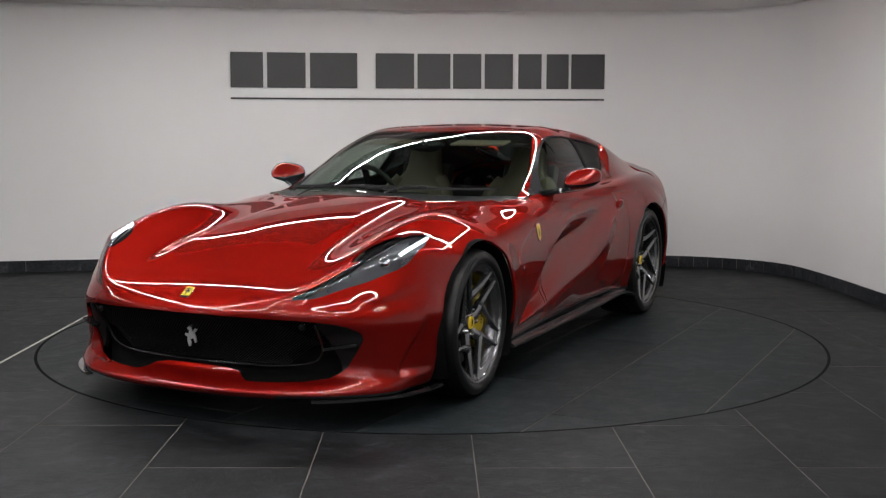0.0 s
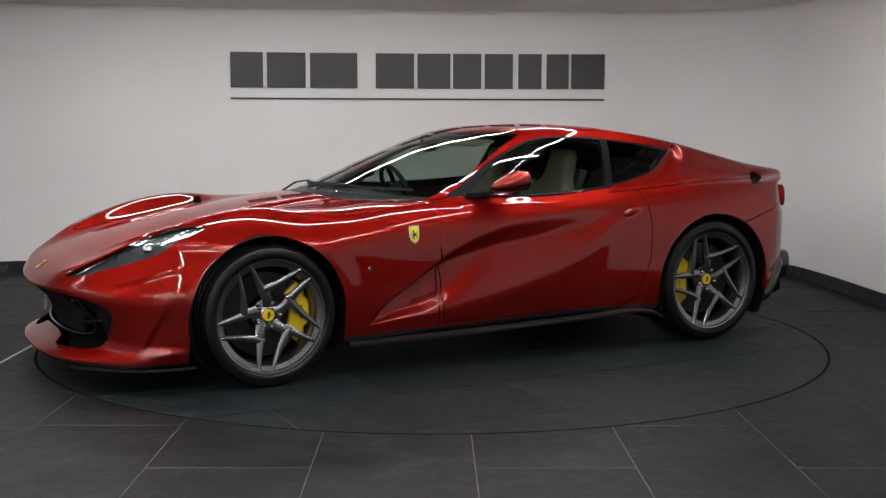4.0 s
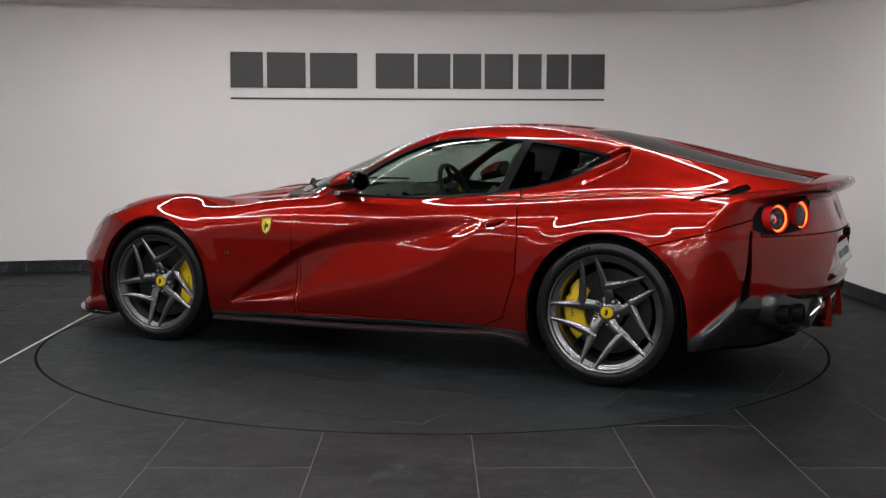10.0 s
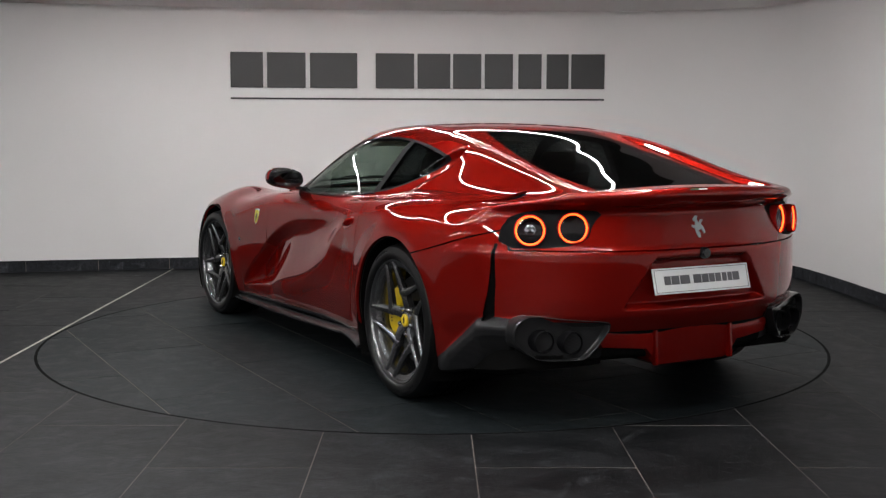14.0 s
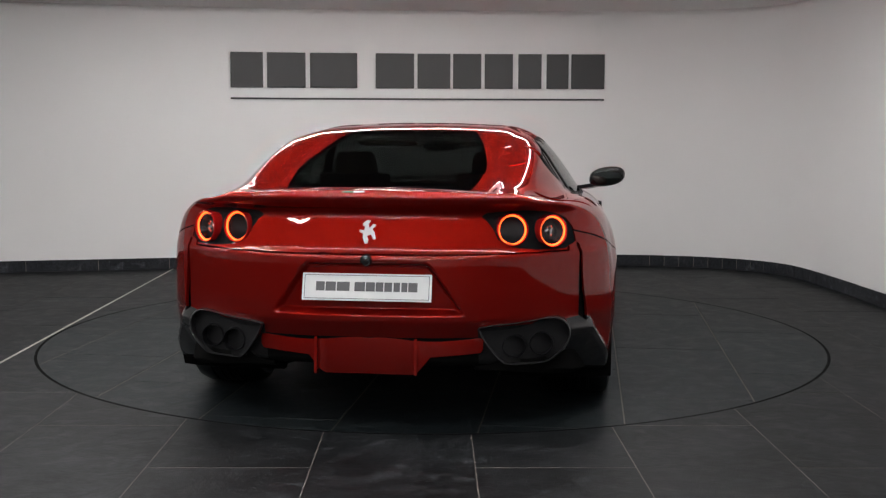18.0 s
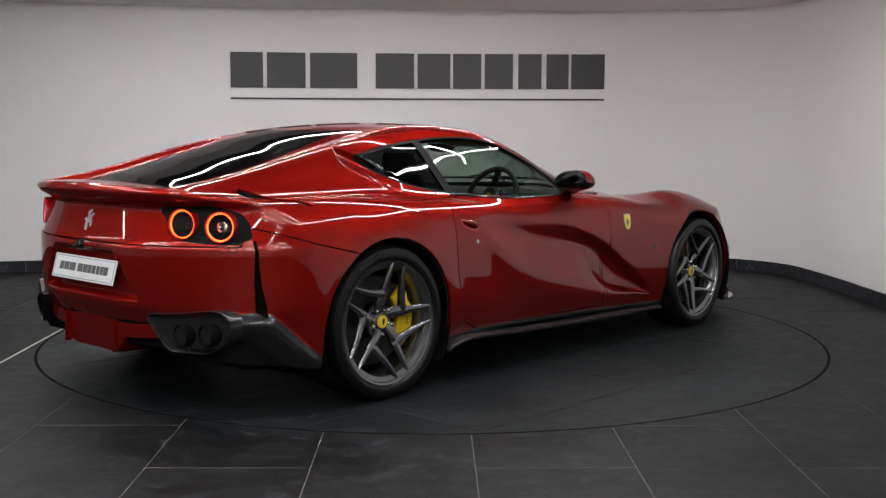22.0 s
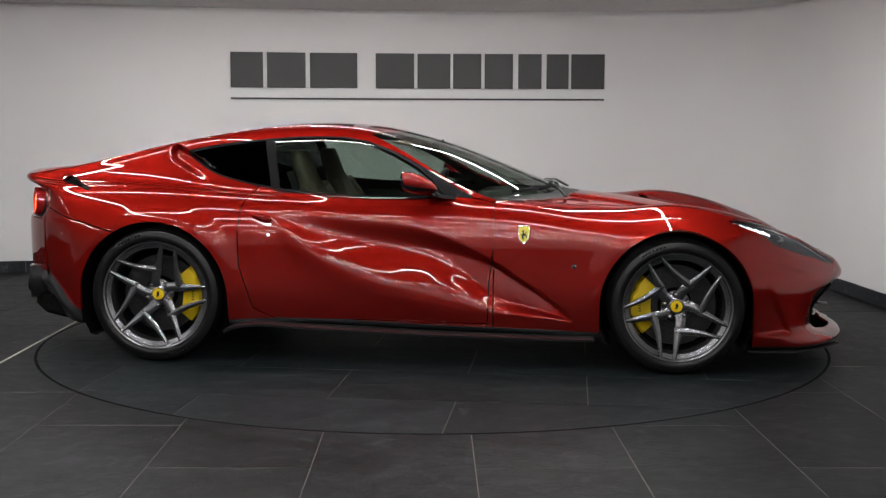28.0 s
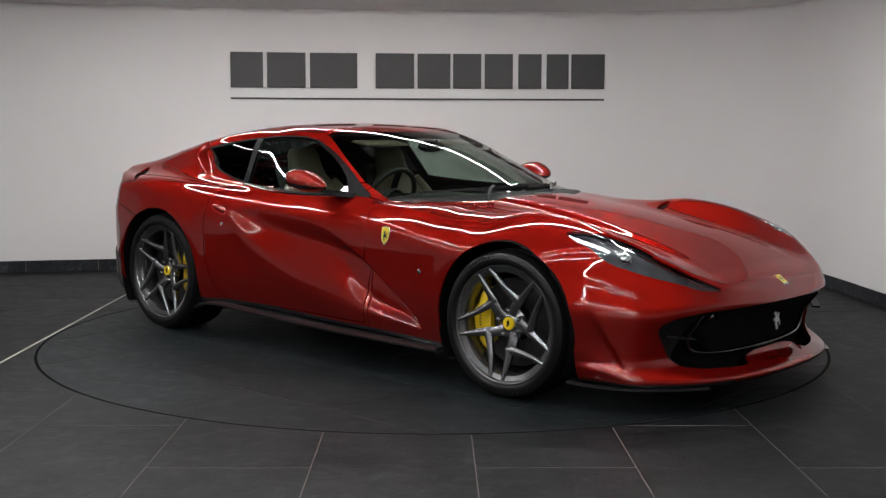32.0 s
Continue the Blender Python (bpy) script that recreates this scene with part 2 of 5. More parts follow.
class Sheet:
    """Triangles that can be split along the zero line of any function of place."""

    def __init__(self, p, tri):
        self.p, self.tri, self.tag = np.asarray(p, float), np.asarray(tri), np.zeros(len(tri), int)

    def mid(self):
        return self.p[self.tri].mean(1)

    def split(self, f):
        """Split all triangles along f = 0. Returns which triangles lie where f < 0."""
        f = np.where(np.abs(f) < 1e-6, 1e-6, f)
        neg = f < 0
        s = neg[self.tri]
        c = s.sum(1)
        odd = (c == 1) | (c == 2)
        t, g = self.tri[odd], self.tag[odd]
        so, co = s[odd], c[odd]
        lone = np.where(co == 1, so.argmax(1), (~so).argmax(1))
        r = np.arange(len(t))
        a, b, d = t[r, lone], t[r, (lone + 1) % 3], t[r, (lone + 2) % 3]
        e = np.sort(np.concatenate([np.stack([a, b], 1), np.stack([a, d], 1)]), 1)
        u, inv = np.unique(e, axis=0, return_inverse=True)
        inv = inv.reshape(-1)
        w = (f[u[:, 0]]/(f[u[:, 0]] - f[u[:, 1]]))[:, None]
        n0 = len(self.p)
        self.p = np.concatenate([self.p, self.p[u[:, 0]]*(1 - w) + self.p[u[:, 1]]*w])
        ab, ad = inv[:len(t)] + n0, inv[len(t):] + n0
        self.tri = np.concatenate([self.tri[~odd], np.stack([a, ab, ad], 1), np.stack([ab, b, d], 1), np.stack([ab, d, ad], 1)])
        self.tag = np.concatenate([self.tag[~odd], g, g, g])
        inside = np.concatenate([neg[self.tri[:(~odd).sum()]].any(1) if (~odd).any() else np.zeros(0, bool), co == 1, co == 2, co == 2])
        return inside

    def mark(self, f, tag, where=None, only=None):
        """Tag what lies inside f < 0, of those tagged in only, where a test of the middles holds."""
        i = self.split(f(self.p))
        if where is not None:
            i &= where(self.mid())
        if only is not None:
            i &= np.isin(self.tag, only)
        self.tag[i] = tag

    def take(self, *tags):
        """Points and triangles of some tags, and the outer edges."""
        t = self.tri[np.isin(self.tag, tags)]
        ids, inv = np.unique(t, return_inverse=True)
        return ids, inv.reshape(-1, 3)


def rim_edges(tri):
    """Edges used by one triangle only, in order of that triangle."""
    e = np.concatenate([tri[:, [0, 1]], tri[:, [1, 2]], tri[:, [2, 0]]])
    k = np.sort(e, 1)
    _, inv, cnt = np.unique(k, axis=0, return_inverse=True, return_counts=True)
    return e[cnt[inv.reshape(-1)] == 1]
SIGN_BARS = [(-1.783, -1.501), (-1.471, -1.134), (-1.098, -.681), (-.519, -.177), (-.147, .146), (.171, .423), (.454, .706), (.756, .963), (1.009, 1.206), (1.231, 1.529)]
SIGN_Z = (1.592, 1.900, 1.497)

# ---- smooth curves and the body form ----
def curve(*pts):
    """A smooth curve through (x, value) pairs."""
    pts = sorted(pts)
    px, py = np.array([p[0] for p in pts], float), np.array([p[1] for p in pts], float)
    d = np.diff(py) / np.diff(px)
    m = np.concatenate([[d[0]], (d[:-1] * np.diff(px)[1:] + d[1:] * np.diff(px)[:-1]) / (px[2:] - px[:-2]), [d[-1]]])

    def f(x):
        x = np.asarray(x, float)
        i = np.clip(np.searchsorted(px, x) - 1, 0, len(px) - 2)
        h = px[i + 1] - px[i]
        s = (x - px[i]) / h
        c = np.clip(s, 0, 1)
        v = (2*c**3 - 3*c**2 + 1)*py[i] + (c**3 - 2*c**2 + c)*h*m[i] + (3*c**2 - 2*c**3)*py[i+1] + (c**3 - c**2)*h*m[i+1]
        return v + np.where(s < 0, s*h*m[0], 0) + np.where(s > 1, (s - 1)*h*m[-1], 0)
    return f


def bent(*pts, r=.009):
    """Straight runs through (x, value) pairs with small rounded corners."""
    px, py = [p[0] for p in pts], [p[1] for p in pts]
    return lambda x: sum(np.interp(np.asarray(x, float) + r*o, px, py) for o in (-1, -.6, -.2, .2, .6, 1))/6


def smax(a, b, k):
    h = np.maximum(k - np.abs(a - b), 0) / k
    return np.maximum(a, b) + h*h*k*0.25


def smin(a, b, k):
    return -smax(-a, -b, k)


def step(a, b, x):
    s = np.clip((x - a) / (b - a), 0, 1)
    return s*s*(3 - 2*s)


def bell(x, w):
    return np.exp(-(x / w)**2)


hood_z = curve((2.36, .44), (2.32, .485), (2.26, .54), (2.1, .612), (1.9, .68), (1.6, .757), (1.3, .815), (1.0, .855), (.75, .88), (.4, .90),
               (-.3, .90), (-1.0, .90), (-1.5, .93), (-1.9, .965), (-2.1, .985), (-2.4, 1.0))
crown = curve((2.4, .02), (2.1, .05), (1.7, .12), (1.3, .15), (.9, .13), (.4, .07), (-.3, .03), (-1.0, .0), (-1.5, .02), (-2.0, .06), (-2.4, .08))
fender_h = curve((2.35, .0), (2.15, .030), (1.9, .085), (1.6, .131), (1.35, .124), (1.1, .066), (.9, .036), (.65, .022), (.3, .0), (-.4, -.01), (-.9, .0), (-1.3, .015),
                 (-1.6, .015), (-2.0, .0), (-2.4, 0))
fender_y = curve((2.3, .68), (1.9, .72), (1.4, .745), (.9, .75), (.4, .78), (-.5, .8), (-1.4, .83), (-2.3, .8))
plan_y = curve((2.4, .80), (2.1, .90), (1.8, .955), (1.36, .985), (.95, .978), (.4, .945), (-.1, .935), (-.5, .95), (-.9, .978), (-1.3, 1.0),
               (-1.65, .995), (-1.95, .96), (-2.2, .90), (-2.4, .85))
nose_plan = curve((0, 2.325), (.25, 2.312), (.5, 2.255), (.7, 2.145), (.85, 1.985), (.93, 1.84), (1.0, 1.65), (1.1, 1.3))
nose_prof = curve((.08, -.16), (.112, -.03), (.135, 0), (.158, .0), (.176, -.035), (.20, -.095), (.225, -.12), (.3, -.115), (.38, -.07), (.44, -.012), (.475, 0), (.52, -.012), (.6, -.03), (.8, -.1))
nose_back = curve((.30, 0), (.36, .0), (.41, .004), (.46, .02), (.51, .052), (.57, .090), (.64, .128), (.75, .168), (.85, .18), (1.4, .18))
tail_plan = curve((0, -2.335), (.3, -2.318), (.5, -2.258), (.65, -2.175), (.8, -2.055), (.9, -1.95), (1.0, -1.78), (1.1, -1.5))
tail_prof = bent((.1, .25), (.2, .13), (.3, .06), (.38, .045), (.44, .012), (.475, -.005), (.54, -.010), (.70, -.012), (.737, -.010), (.754, .006), (.895, .060), (.912, .050),
                 (.938, -.008), (.965, -.03), (1.1, -.03))
roof_z = curve((1.0, .79), (.8, .885), (.58, .975), (.37, 1.06), (.17, 1.135), (-.04, 1.198), (-.27, 1.25), (-.44, 1.267), (-.6, 1.273), (-.78, 1.268), (-.98, 1.248),
               (-1.12, 1.225), (-1.45, 1.155), (-1.79, 1.075), (-2.13, 1.0), (-2.4, .93))
cabin_y = curve((.8, .80), (.45, .815), (0, .835), (-.5, .825), (-.9, .797), (-1.25, .798), (-1.7, .74), (-2.1, .66), (-2.4, .60))
floor_z = curve((2.4, .115), (1.8, .125), (1.0, .17), (.17, .185), (-.72, .21), (-1.0, .2), (-1.8, .2), (-2.1, .26), (-2.4, .3))
scoop_hi = curve((.86, .24), (.83, .27), (.74, .345), (.59, .445), (.41, .555), (.17, .645), (-.27, .715), (-.71, .78), (-.9, .8))
scoop_lo = curve((.9, .255), (.6, .282), (.35, .292), (.17, .325), (-.07, .405), (-.30, .49), (-.51, .59), (-.68, .72), (-.9, .79))
scoop_d = curve((.9, 0), (.84, .0), (.78, .045), (.66, .078), (.5, .074), (.3, .056), (0, .044), (-.3, .034), (-.6, .016), (-.72, 0), (-.9, 0))


def side_y(x, z):
    """Half width of the lower body at a height."""
    y = plan_y(x) - .95*np.maximum(z - .62, 0)**2 - .35*np.maximum(.45 - z, 0)**2*2
    hi, lo = scoop_hi(x), scoop_lo(x)
    s = np.clip((z - lo) / np.maximum(hi - lo, .02), 0, 1)
    soft = .30 + .70*step(.55, .05, x)
    y = y - scoop_d(x)*step(0, soft, s)*(.6 + .4*s)*step(1, -1, (z - hi - .004)/(.018 + .05*step(.55, -.15, x)))*(x < .86)*(x > -.75)
    # swell under the scoop, and lips round the wheel arches
    y = y + .010*bell(z - lo + .02, .085)*step(.45, .2, x)*step(-.75, -.5, x)
    y = y + .008*step(.125, .018, np.hypot(x - 1.36, z - .345) - .385) + .009*step(.135, .018, np.hypot(x + 1.365, z - .345) - .405)
    return y


def top_z(x, y):
    b = fender_h(x)*bell(y - fender_y(x), np.where(y < fender_y(x), .20, .30))
    z = hood_z(x) - crown(x)*y*y + b
    # raised middle of the bonnet with soft edges
    e = .30 + .10*step(.9, 2.1, x)
    z = z + .014*step(e + .05, e - .05, y)*step(.55, .9, x)*step(2.25, 1.7, x)
    # the deck lies below the rear window
    z = z - .06*step(.52, .45, y)*step(-1.2, -1.5, x)*step(-2.24, -2.17, x)
    return z


def body(x, y, z):
    """Below zero inside the car's body."""
    y = np.abs(y)
    f = smax((z - top_z(x, y))*.92, y - side_y(x, z), .09)
    xs = np.where(x > -.3, x + .52*y*y*step(-.45, .2, x), x)
    # the rear window lies between two raised buttresses
    ridge = (.012*bell(y - .57, .08) - .014*step(.52, .44, y)*step(-2.28, -2.1, x))*step(-.95, -1.5, x)*step(-2.30, -2.12, x)
    g = (z - roof_z(xs) + .075*y*y - ridge)*.93
    g = smax(g, (y - cabin_y(x) + .62*np.maximum(z - .88, -.04))*.85, .13 - .09*step(-.75, -1.2, x))
    f = smin(f, g, .035 + .05*step(-.9, -1.5, x))
    fade = 1 - .7*step(.55, .85, y)
    back = np.maximum(nose_back(z), 0)*step(.42, .80, y)
    f = smax(f, x - nose_plan(y) - nose_prof(z)*fade + back, .03)
    # recess for the number plate
    dent = .042*step(0, -.03, y - .375 + .68*(z - .535))*step(.718, .69, z)*step(.495, .525, z)
    f = smax(f, dent + tail_plan(y) + tail_prof(z)*(1 - .35*step(.6, .85, y)) - x, .035)
    # hollow and ledge ahead of the front wheel, and the crease from the mouth's corner back
    u = x - 1.916 + .465*(z - .25)
    f = f + .046*step(.020, -.020, u)*np.clip(1 + u/.21, 0, 1)*step(.190, .226, z)*step(.50, .27, z)*step(.6, .75, y)
    # hollow behind and below the rear tip of the side glass
    s, d = np.clip((x + 1.02)*-.889 + (z - .965)*.458, 0, .325), (x + 1.02)*-.458 + (z - .965)*-.889
    r = np.hypot(x + 1.02 + .889*s, z - .965 - .458*s)
    f = f + .040*step(.075, .040, r)*step(.02, .30, s)*step(-.03, .015, d)*step(.45, .55, y)
    # shelf of the rear corner trim, undercut below
    u = z - np.interp(x, [-2.0, -1.97, -1.82, -1.70], [.462, .456, .30, .22])
    f = f - (.046*step(.014, -.052, u) - np.minimum(.60*np.maximum(-u - .075, 0), .085))*step(-1.72, -1.86, x)*step(.40, .50, y)*step(-2.16, -2.06, x)
    u = z - .498 - .30*(2.084 - x)
    f = f + .012*step(.012, -.026, u)*np.clip(1 + u/.2, 0, 1)*step(.70, .80, y)*step(1.72, 1.98, x)
    f = smax(f, floor_z(x) - z, .03)
    return f


def gradient(p, h=.0015):
    x, y, z = p.T
    g = np.stack([body(x + h, y, z) - body(x - h, y, z), body(x, y + h, z) - body(x, y - h, z), body(x, y, z + h) - body(x, y, z - h)], 1) / (2*h)
    return g


def settle(p, rounds=4):
    """Move points onto the body's surface."""
    for _ in range(rounds):
        g = gradient(p)
        p = p - g*(body(*p.T) / np.maximum((g*g).sum(1), .05))[:, None].clip(-.02, .02)
    return p


def skin(step_m):
    """The body's surface for y >= 0 as points and triangles."""
    xs, ys, zs = np.arange(-2.46, 2.46, step_m), np.arange(-1.5*step_m, 1.08, step_m), np.arange(.07, 1.32, step_m)
    v = body(xs[:, None, None], np.abs(ys)[None, :, None], zs[None, None, :])
    s = v < 0
    n = np.array(v.shape) - 1
    total = np.zeros((*n, 3)); count = np.zeros(n)
    base = np.stack(np.meshgrid(np.arange(n[0]), np.arange(n[1]), np.arange(n[2]), indexing="ij"), -1).astype(float)
    for ax in range(3):
        o = [a for a in range(3) if a != ax]
        lo = [slice(None)]*3; hi = [slice(None)]*3
        lo[ax], hi[ax] = slice(0, -1), slice(1, None)
        a, b = v[tuple(lo)], v[tuple(hi)]
        cross = (a < 0) != (b < 0)
        t = np.where(cross, a/np.where(a == b, 1, a - b), 0)
        for i in (0, 1):
            for j in (0, 1):
                sl = [slice(None)]*3
                sl[o[0]] = slice(i, n[o[0]] + i); sl[o[1]] = slice(j, n[o[1]] + j)
                c = cross[tuple(sl)]
                off = np.zeros((*c.shape, 3)); off[..., ax] = t[tuple(sl)]; off[..., o[0]] = i; off[..., o[1]] = j
                total += (base + off)*c[..., None]; count += c
    act = count > 0
    index = -np.ones(n, int); index[act] = np.arange(act.sum())
    p = total[act]/count[act][:, None]
    p = p*step_m + np.array([xs[0], ys[0], zs[0]])
    quads = []
    for ax in range(3):
        o = [(ax + 1) % 3, (ax + 2) % 3]
        lo = [slice(None)]*3; hi = [slice(None)]*3
        lo[ax], hi[ax] = slice(0, -1), slice(1, None)
        a, b = s[tuple(lo)], s[tuple(hi)]
        ids = np.argwhere(a != b)
        ids = ids[(ids[:, o[0]] > 0) & (ids[:, o[1]] > 0) & (ids[:, o[0]] < n[o[0]]) & (ids[:, o[1]] < n[o[1]])]
        inside = a[tuple(ids.T)]
        def at(i, j):
            k = ids.copy(); k[:, o[0]] -= i; k[:, o[1]] -= j
            return index[tuple(k.T)]
        q = np.stack([at(1, 1), at(0, 1), at(0, 0), at(1, 0)], 1)
        q[~inside] = q[~inside][:, ::-1]
        quads.append(q)
    q = np.concatenate(quads)
    tri = np.concatenate([q[:, [0, 1, 2]], q[:, [0, 2, 3]]])
    return settle(p), tri
# ---- room: curved back wall, slate floor, ceiling ----
WALL_LINE = smooth_line([(-9.0, .9, 0), (-6.5, 2.0, 0), (-5.0, 2.52, 0), (-3.71, 2.88, 0), (-2.9, 3.05, 0), (-2.33, 3.17, 0), (-1.2, 3.37, 0), (0, 3.47, 0), (1.1, 3.5, 0),
                         (1.65, 3.49, 0), (2.04, 3.43, 0), (2.45, 3.30, 0), (2.83, 3.03, 0), (3.02, 2.70, 0), (3.09, 2.24, 0), (3.13, 1.68, 0), (3.16, 1.0, 0),
                         (3.3, -1.0, 0), (3.6, -4.0, 0), (4.0, -7.0, 0), (4.0, -11.0, 0)], 10)


def offset_line(line, d):
    """The line moved to the room's side by d."""
    out = []
    for i, p in enumerate(line):
        t = (line[min(i + 1, len(line) - 1)] - line[max(i - 1, 0)]).normalized()
        out.append(p + Vector((t.y, -t.x, 0))*d)
    return out


def upright(line, z0, z1, d0, d1):
    """A strip of wall along a line from z0 to z1, between two offsets."""
    bm = bmesh.new()
    a, b = offset_line(line, d0), offset_line(line, d1)
    rows = [[bm.verts.new((p.x, p.y, z)) for p in q] for q, z in ((b, z0), (b, z1), (a, z1), (a, z0))]
    for i in range(len(line) - 1):
        for j in range(4):
            r, s = rows[j], rows[(j + 1) % 4]
            bm.faces.new((r[i], r[i + 1], s[i + 1], s[i]))
    for e in (0, -1):
        bm.faces.new([r[e] for r in rows])
    return bm


def structure(name, bm, material, label, category, smooth=False):
    return tagged(part(name, bm, material, None, "", smooth), label, category, kind="structure")


structure("wall_north", upright(WALL_LINE, -.05, CEIL + .1, -.15, 0), WALL, "white painted plaster wall that curves round the turntable", "wall", True)
structure("wall_west", box((.15, 13.5, CEIL + .2), (-9.05, -5.6, CEIL/2)), WALL, "plain white painted showroom side wall", "wall")
structure("wall_south", box((13.2, .15, CEIL + .2), (-2.5, -11.05, CEIL/2)), WALL, "plain white painted showroom end wall", "wall")
structure("ceiling", box((13.6, 15.4, .12), (-2.4, -3.7, CEIL + .06)), CEILING, "flat white painted showroom ceiling", "ceiling")
structure("floor", box((13.6, 15.4, .1), (-2.4, -3.7, -.0512)), GROUT, "grouted screed bed under the slate tiles", "floor")

TURN_R = 2.279
FLOOR = bpy.data.objects["floor"]


def tile_sheet(x0, x1, y0, y1, keep, cell=.1):
    """A tile's top as a sheet trimmed to where keep(x, y) is below zero; returns mesh data or nothing."""
    nx, ny = max(1, round((x1 - x0)/cell)), max(1, round((y1 - y0)/cell))
    xs, ys = np.linspace(x0, x1, nx + 1), np.linspace(y0, y1, ny + 1)
    p = np.array([(x, y, 0) for x in xs for y in ys])
    q = np.array([[i*(ny + 1) + j, (i + 1)*(ny + 1) + j, (i + 1)*(ny + 1) + j + 1, i*(ny + 1) + j + 1] for i in range(nx) for j in range(ny)])
    f = keep(p[:, 0], p[:, 1])
    if (f >= 0).all():
        return None
    if (f < 0).all():
        p = np.array([(x0, y0, 0), (x1, y0, 0), (x1, y1, 0), (x0, y1, 0)])
        tri = np.array([[0, 1, 2], [0, 2, 3]])
    else:
        s = Sheet(p, np.concatenate([q[:, [0, 1, 2]], q[:, [0, 2, 3]]]))
        s.mark(lambda v: keep(v[:, 0], v[:, 1]), 1)
        ids, tri = s.take(1)
        p = s.p[ids]
    e = rim_edges(tri)
    n = len(p)
    verts = np.concatenate([p, p + [0, 0, -.012]])
    faces = [tuple(t) for t in tri] + [(b, a, a + n, b + n) for a, b in e]
    return verts, faces


def lay_tiles(parent, cols, rows, base, keep, material, along_x=False, length=1.2, gap=.0038, cross=.0075, shift=0):
    """Tiles in running bond: columns across one axis, each with its joints along the other."""
    for c, (a0, a1) in enumerate(zip(cols, cols[1:])):
        for r in range(*rows):
            b0 = base + r*length + length/2*((c + shift) % 2)
            u, v = (a0 + gap/2, a1 - gap/2), (b0 + cross/2, b0 + length - cross/2)
            made = tile_sheet(*v, *u, keep) if along_x else tile_sheet(*u, *v, keep)
            if made:
                ob = new("tile", mesh_of("tile", *made, material, smooth=False))
                ob.parent = parent


# wall line as a function of x or y, to trim the tiles to the room
ROOM = [(p.x, p.y) for p in WALL_LINE] + [(-9, -11)]


def floor_keep(x, y):
    return np.maximum(outline_distance(x, y, ROOM), TURN_R + .0075 - np.hypot(x, y))


def skirting():
    """Slate skirting tiles along the wall: long ones on the gentle stretch, narrow ones round the bend."""
    base = tagged(new("baseboard"), "dark slate skirting tiles along the white wall", "baseboard", kind="structure")
    line = offset_line(WALL_LINE, .002)
    length = [0.0]
    for a, b in zip(line, line[1:]):
        length.append(length[-1] + (b - a).length)

    def at(s):
        i = min(max(int(np.searchsorted(length, s)) - 1, 0), len(line) - 2)
        k = (s - length[i])/(length[i + 1] - length[i])
        return line[i].lerp(line[i + 1], k)

    def where(x, y):
        return length[min(range(len(line)), key=lambda i: (line[i] - Vector((x, y, 0))).length)]
    bend0, bend1 = where(1.95, 3.46), where(3.09, 2.24)
    joints = [where(-2.33, 3.17) + .6*k for k in range(-11, 7)]
    joints = [j for j in joints if j < bend0 - .15]
    n = round((bend1 - bend0)/.135)
    joints += [bend0 + (bend1 - bend0)*k/n for k in range(n + 1)] + [bend1 + .6*k for k in range(1, 20)]
    for a, b in zip(joints, joints[1:]):
        k = max(2, int((b - a)/.1))
        pts = [at(a + .002 + (b - a - .004)*i/k) for i in range(k + 1)]
        part("skirting_tile", upright(pts, .0, .098, 0, .011), SKIRTING, base, smooth=False)
    part("grout_bed", upright([at(joints[0] + (joints[-1] - joints[0])*i/300) for i in range(301)], -.01, .095, 0, .007), GROUT, base, smooth=False)


skirting()

# lettering on the wall stands as plain bars
SIGN = tagged(new("wall_sign"), "dark grey raised bars over an underline on the wall", "sign")


def wall_place(u):
    """Place and turn on the wall at a given x."""
    i = min(range(len(WALL_LINE)), key=lambda k: abs(WALL_LINE[k].x - u) + (10 if WALL_LINE[k].y < 2 else 0))
    a, b = WALL_LINE[i - 1], WALL_LINE[i + 1]
    k = (u - a.x)/(b.x - a.x)
    return a.lerp(b, k), math.degrees(math.atan2(b.y - a.y, b.x - a.x))


for x0, x1 in SIGN_BARS:
    p, turn = wall_place((x0 + x1)/2)
    part("bar", box((x1 - x0, .018, SIGN_Z[1] - SIGN_Z[0]), (0, 0, 0), .003, turn=None), INK, SIGN, smooth=False).matrix_local = \
        pose(p.x, p.y - .010, (SIGN_Z[0] + SIGN_Z[1])/2, 0, 0, turn)
line = [Vector((*wall_place(SIGN_BARS[0][0] + (SIGN_BARS[-1][1] - SIGN_BARS[0][0])*k/24)[0].xy, SIGN_Z[2])) + Vector((0, -.008, 0)) for k in range(25)]
part("underline", sweep(line, [(-.006, -.008), (.006, -.008), (.006, .008), (-.006, .008)]), INK, SIGN, smooth=False)


# ---- ceiling light lines ----
def loop_line(hx, hy, r, cx, cy, n=10):
    pts = []
    for sx, sy, a0 in ((1, 1, 0), (-1, 1, 90), (-1, -1, 180), (1, -1, 270)):
        for k in range(n + 1):
            a = radians(a0 + 90*k/n)
            pts.append(Vector((cx + sx*(hx - r) + r*math.cos(a), cy + sy*(hy - r) + r*math.sin(a), CEIL - .018)))
    return pts


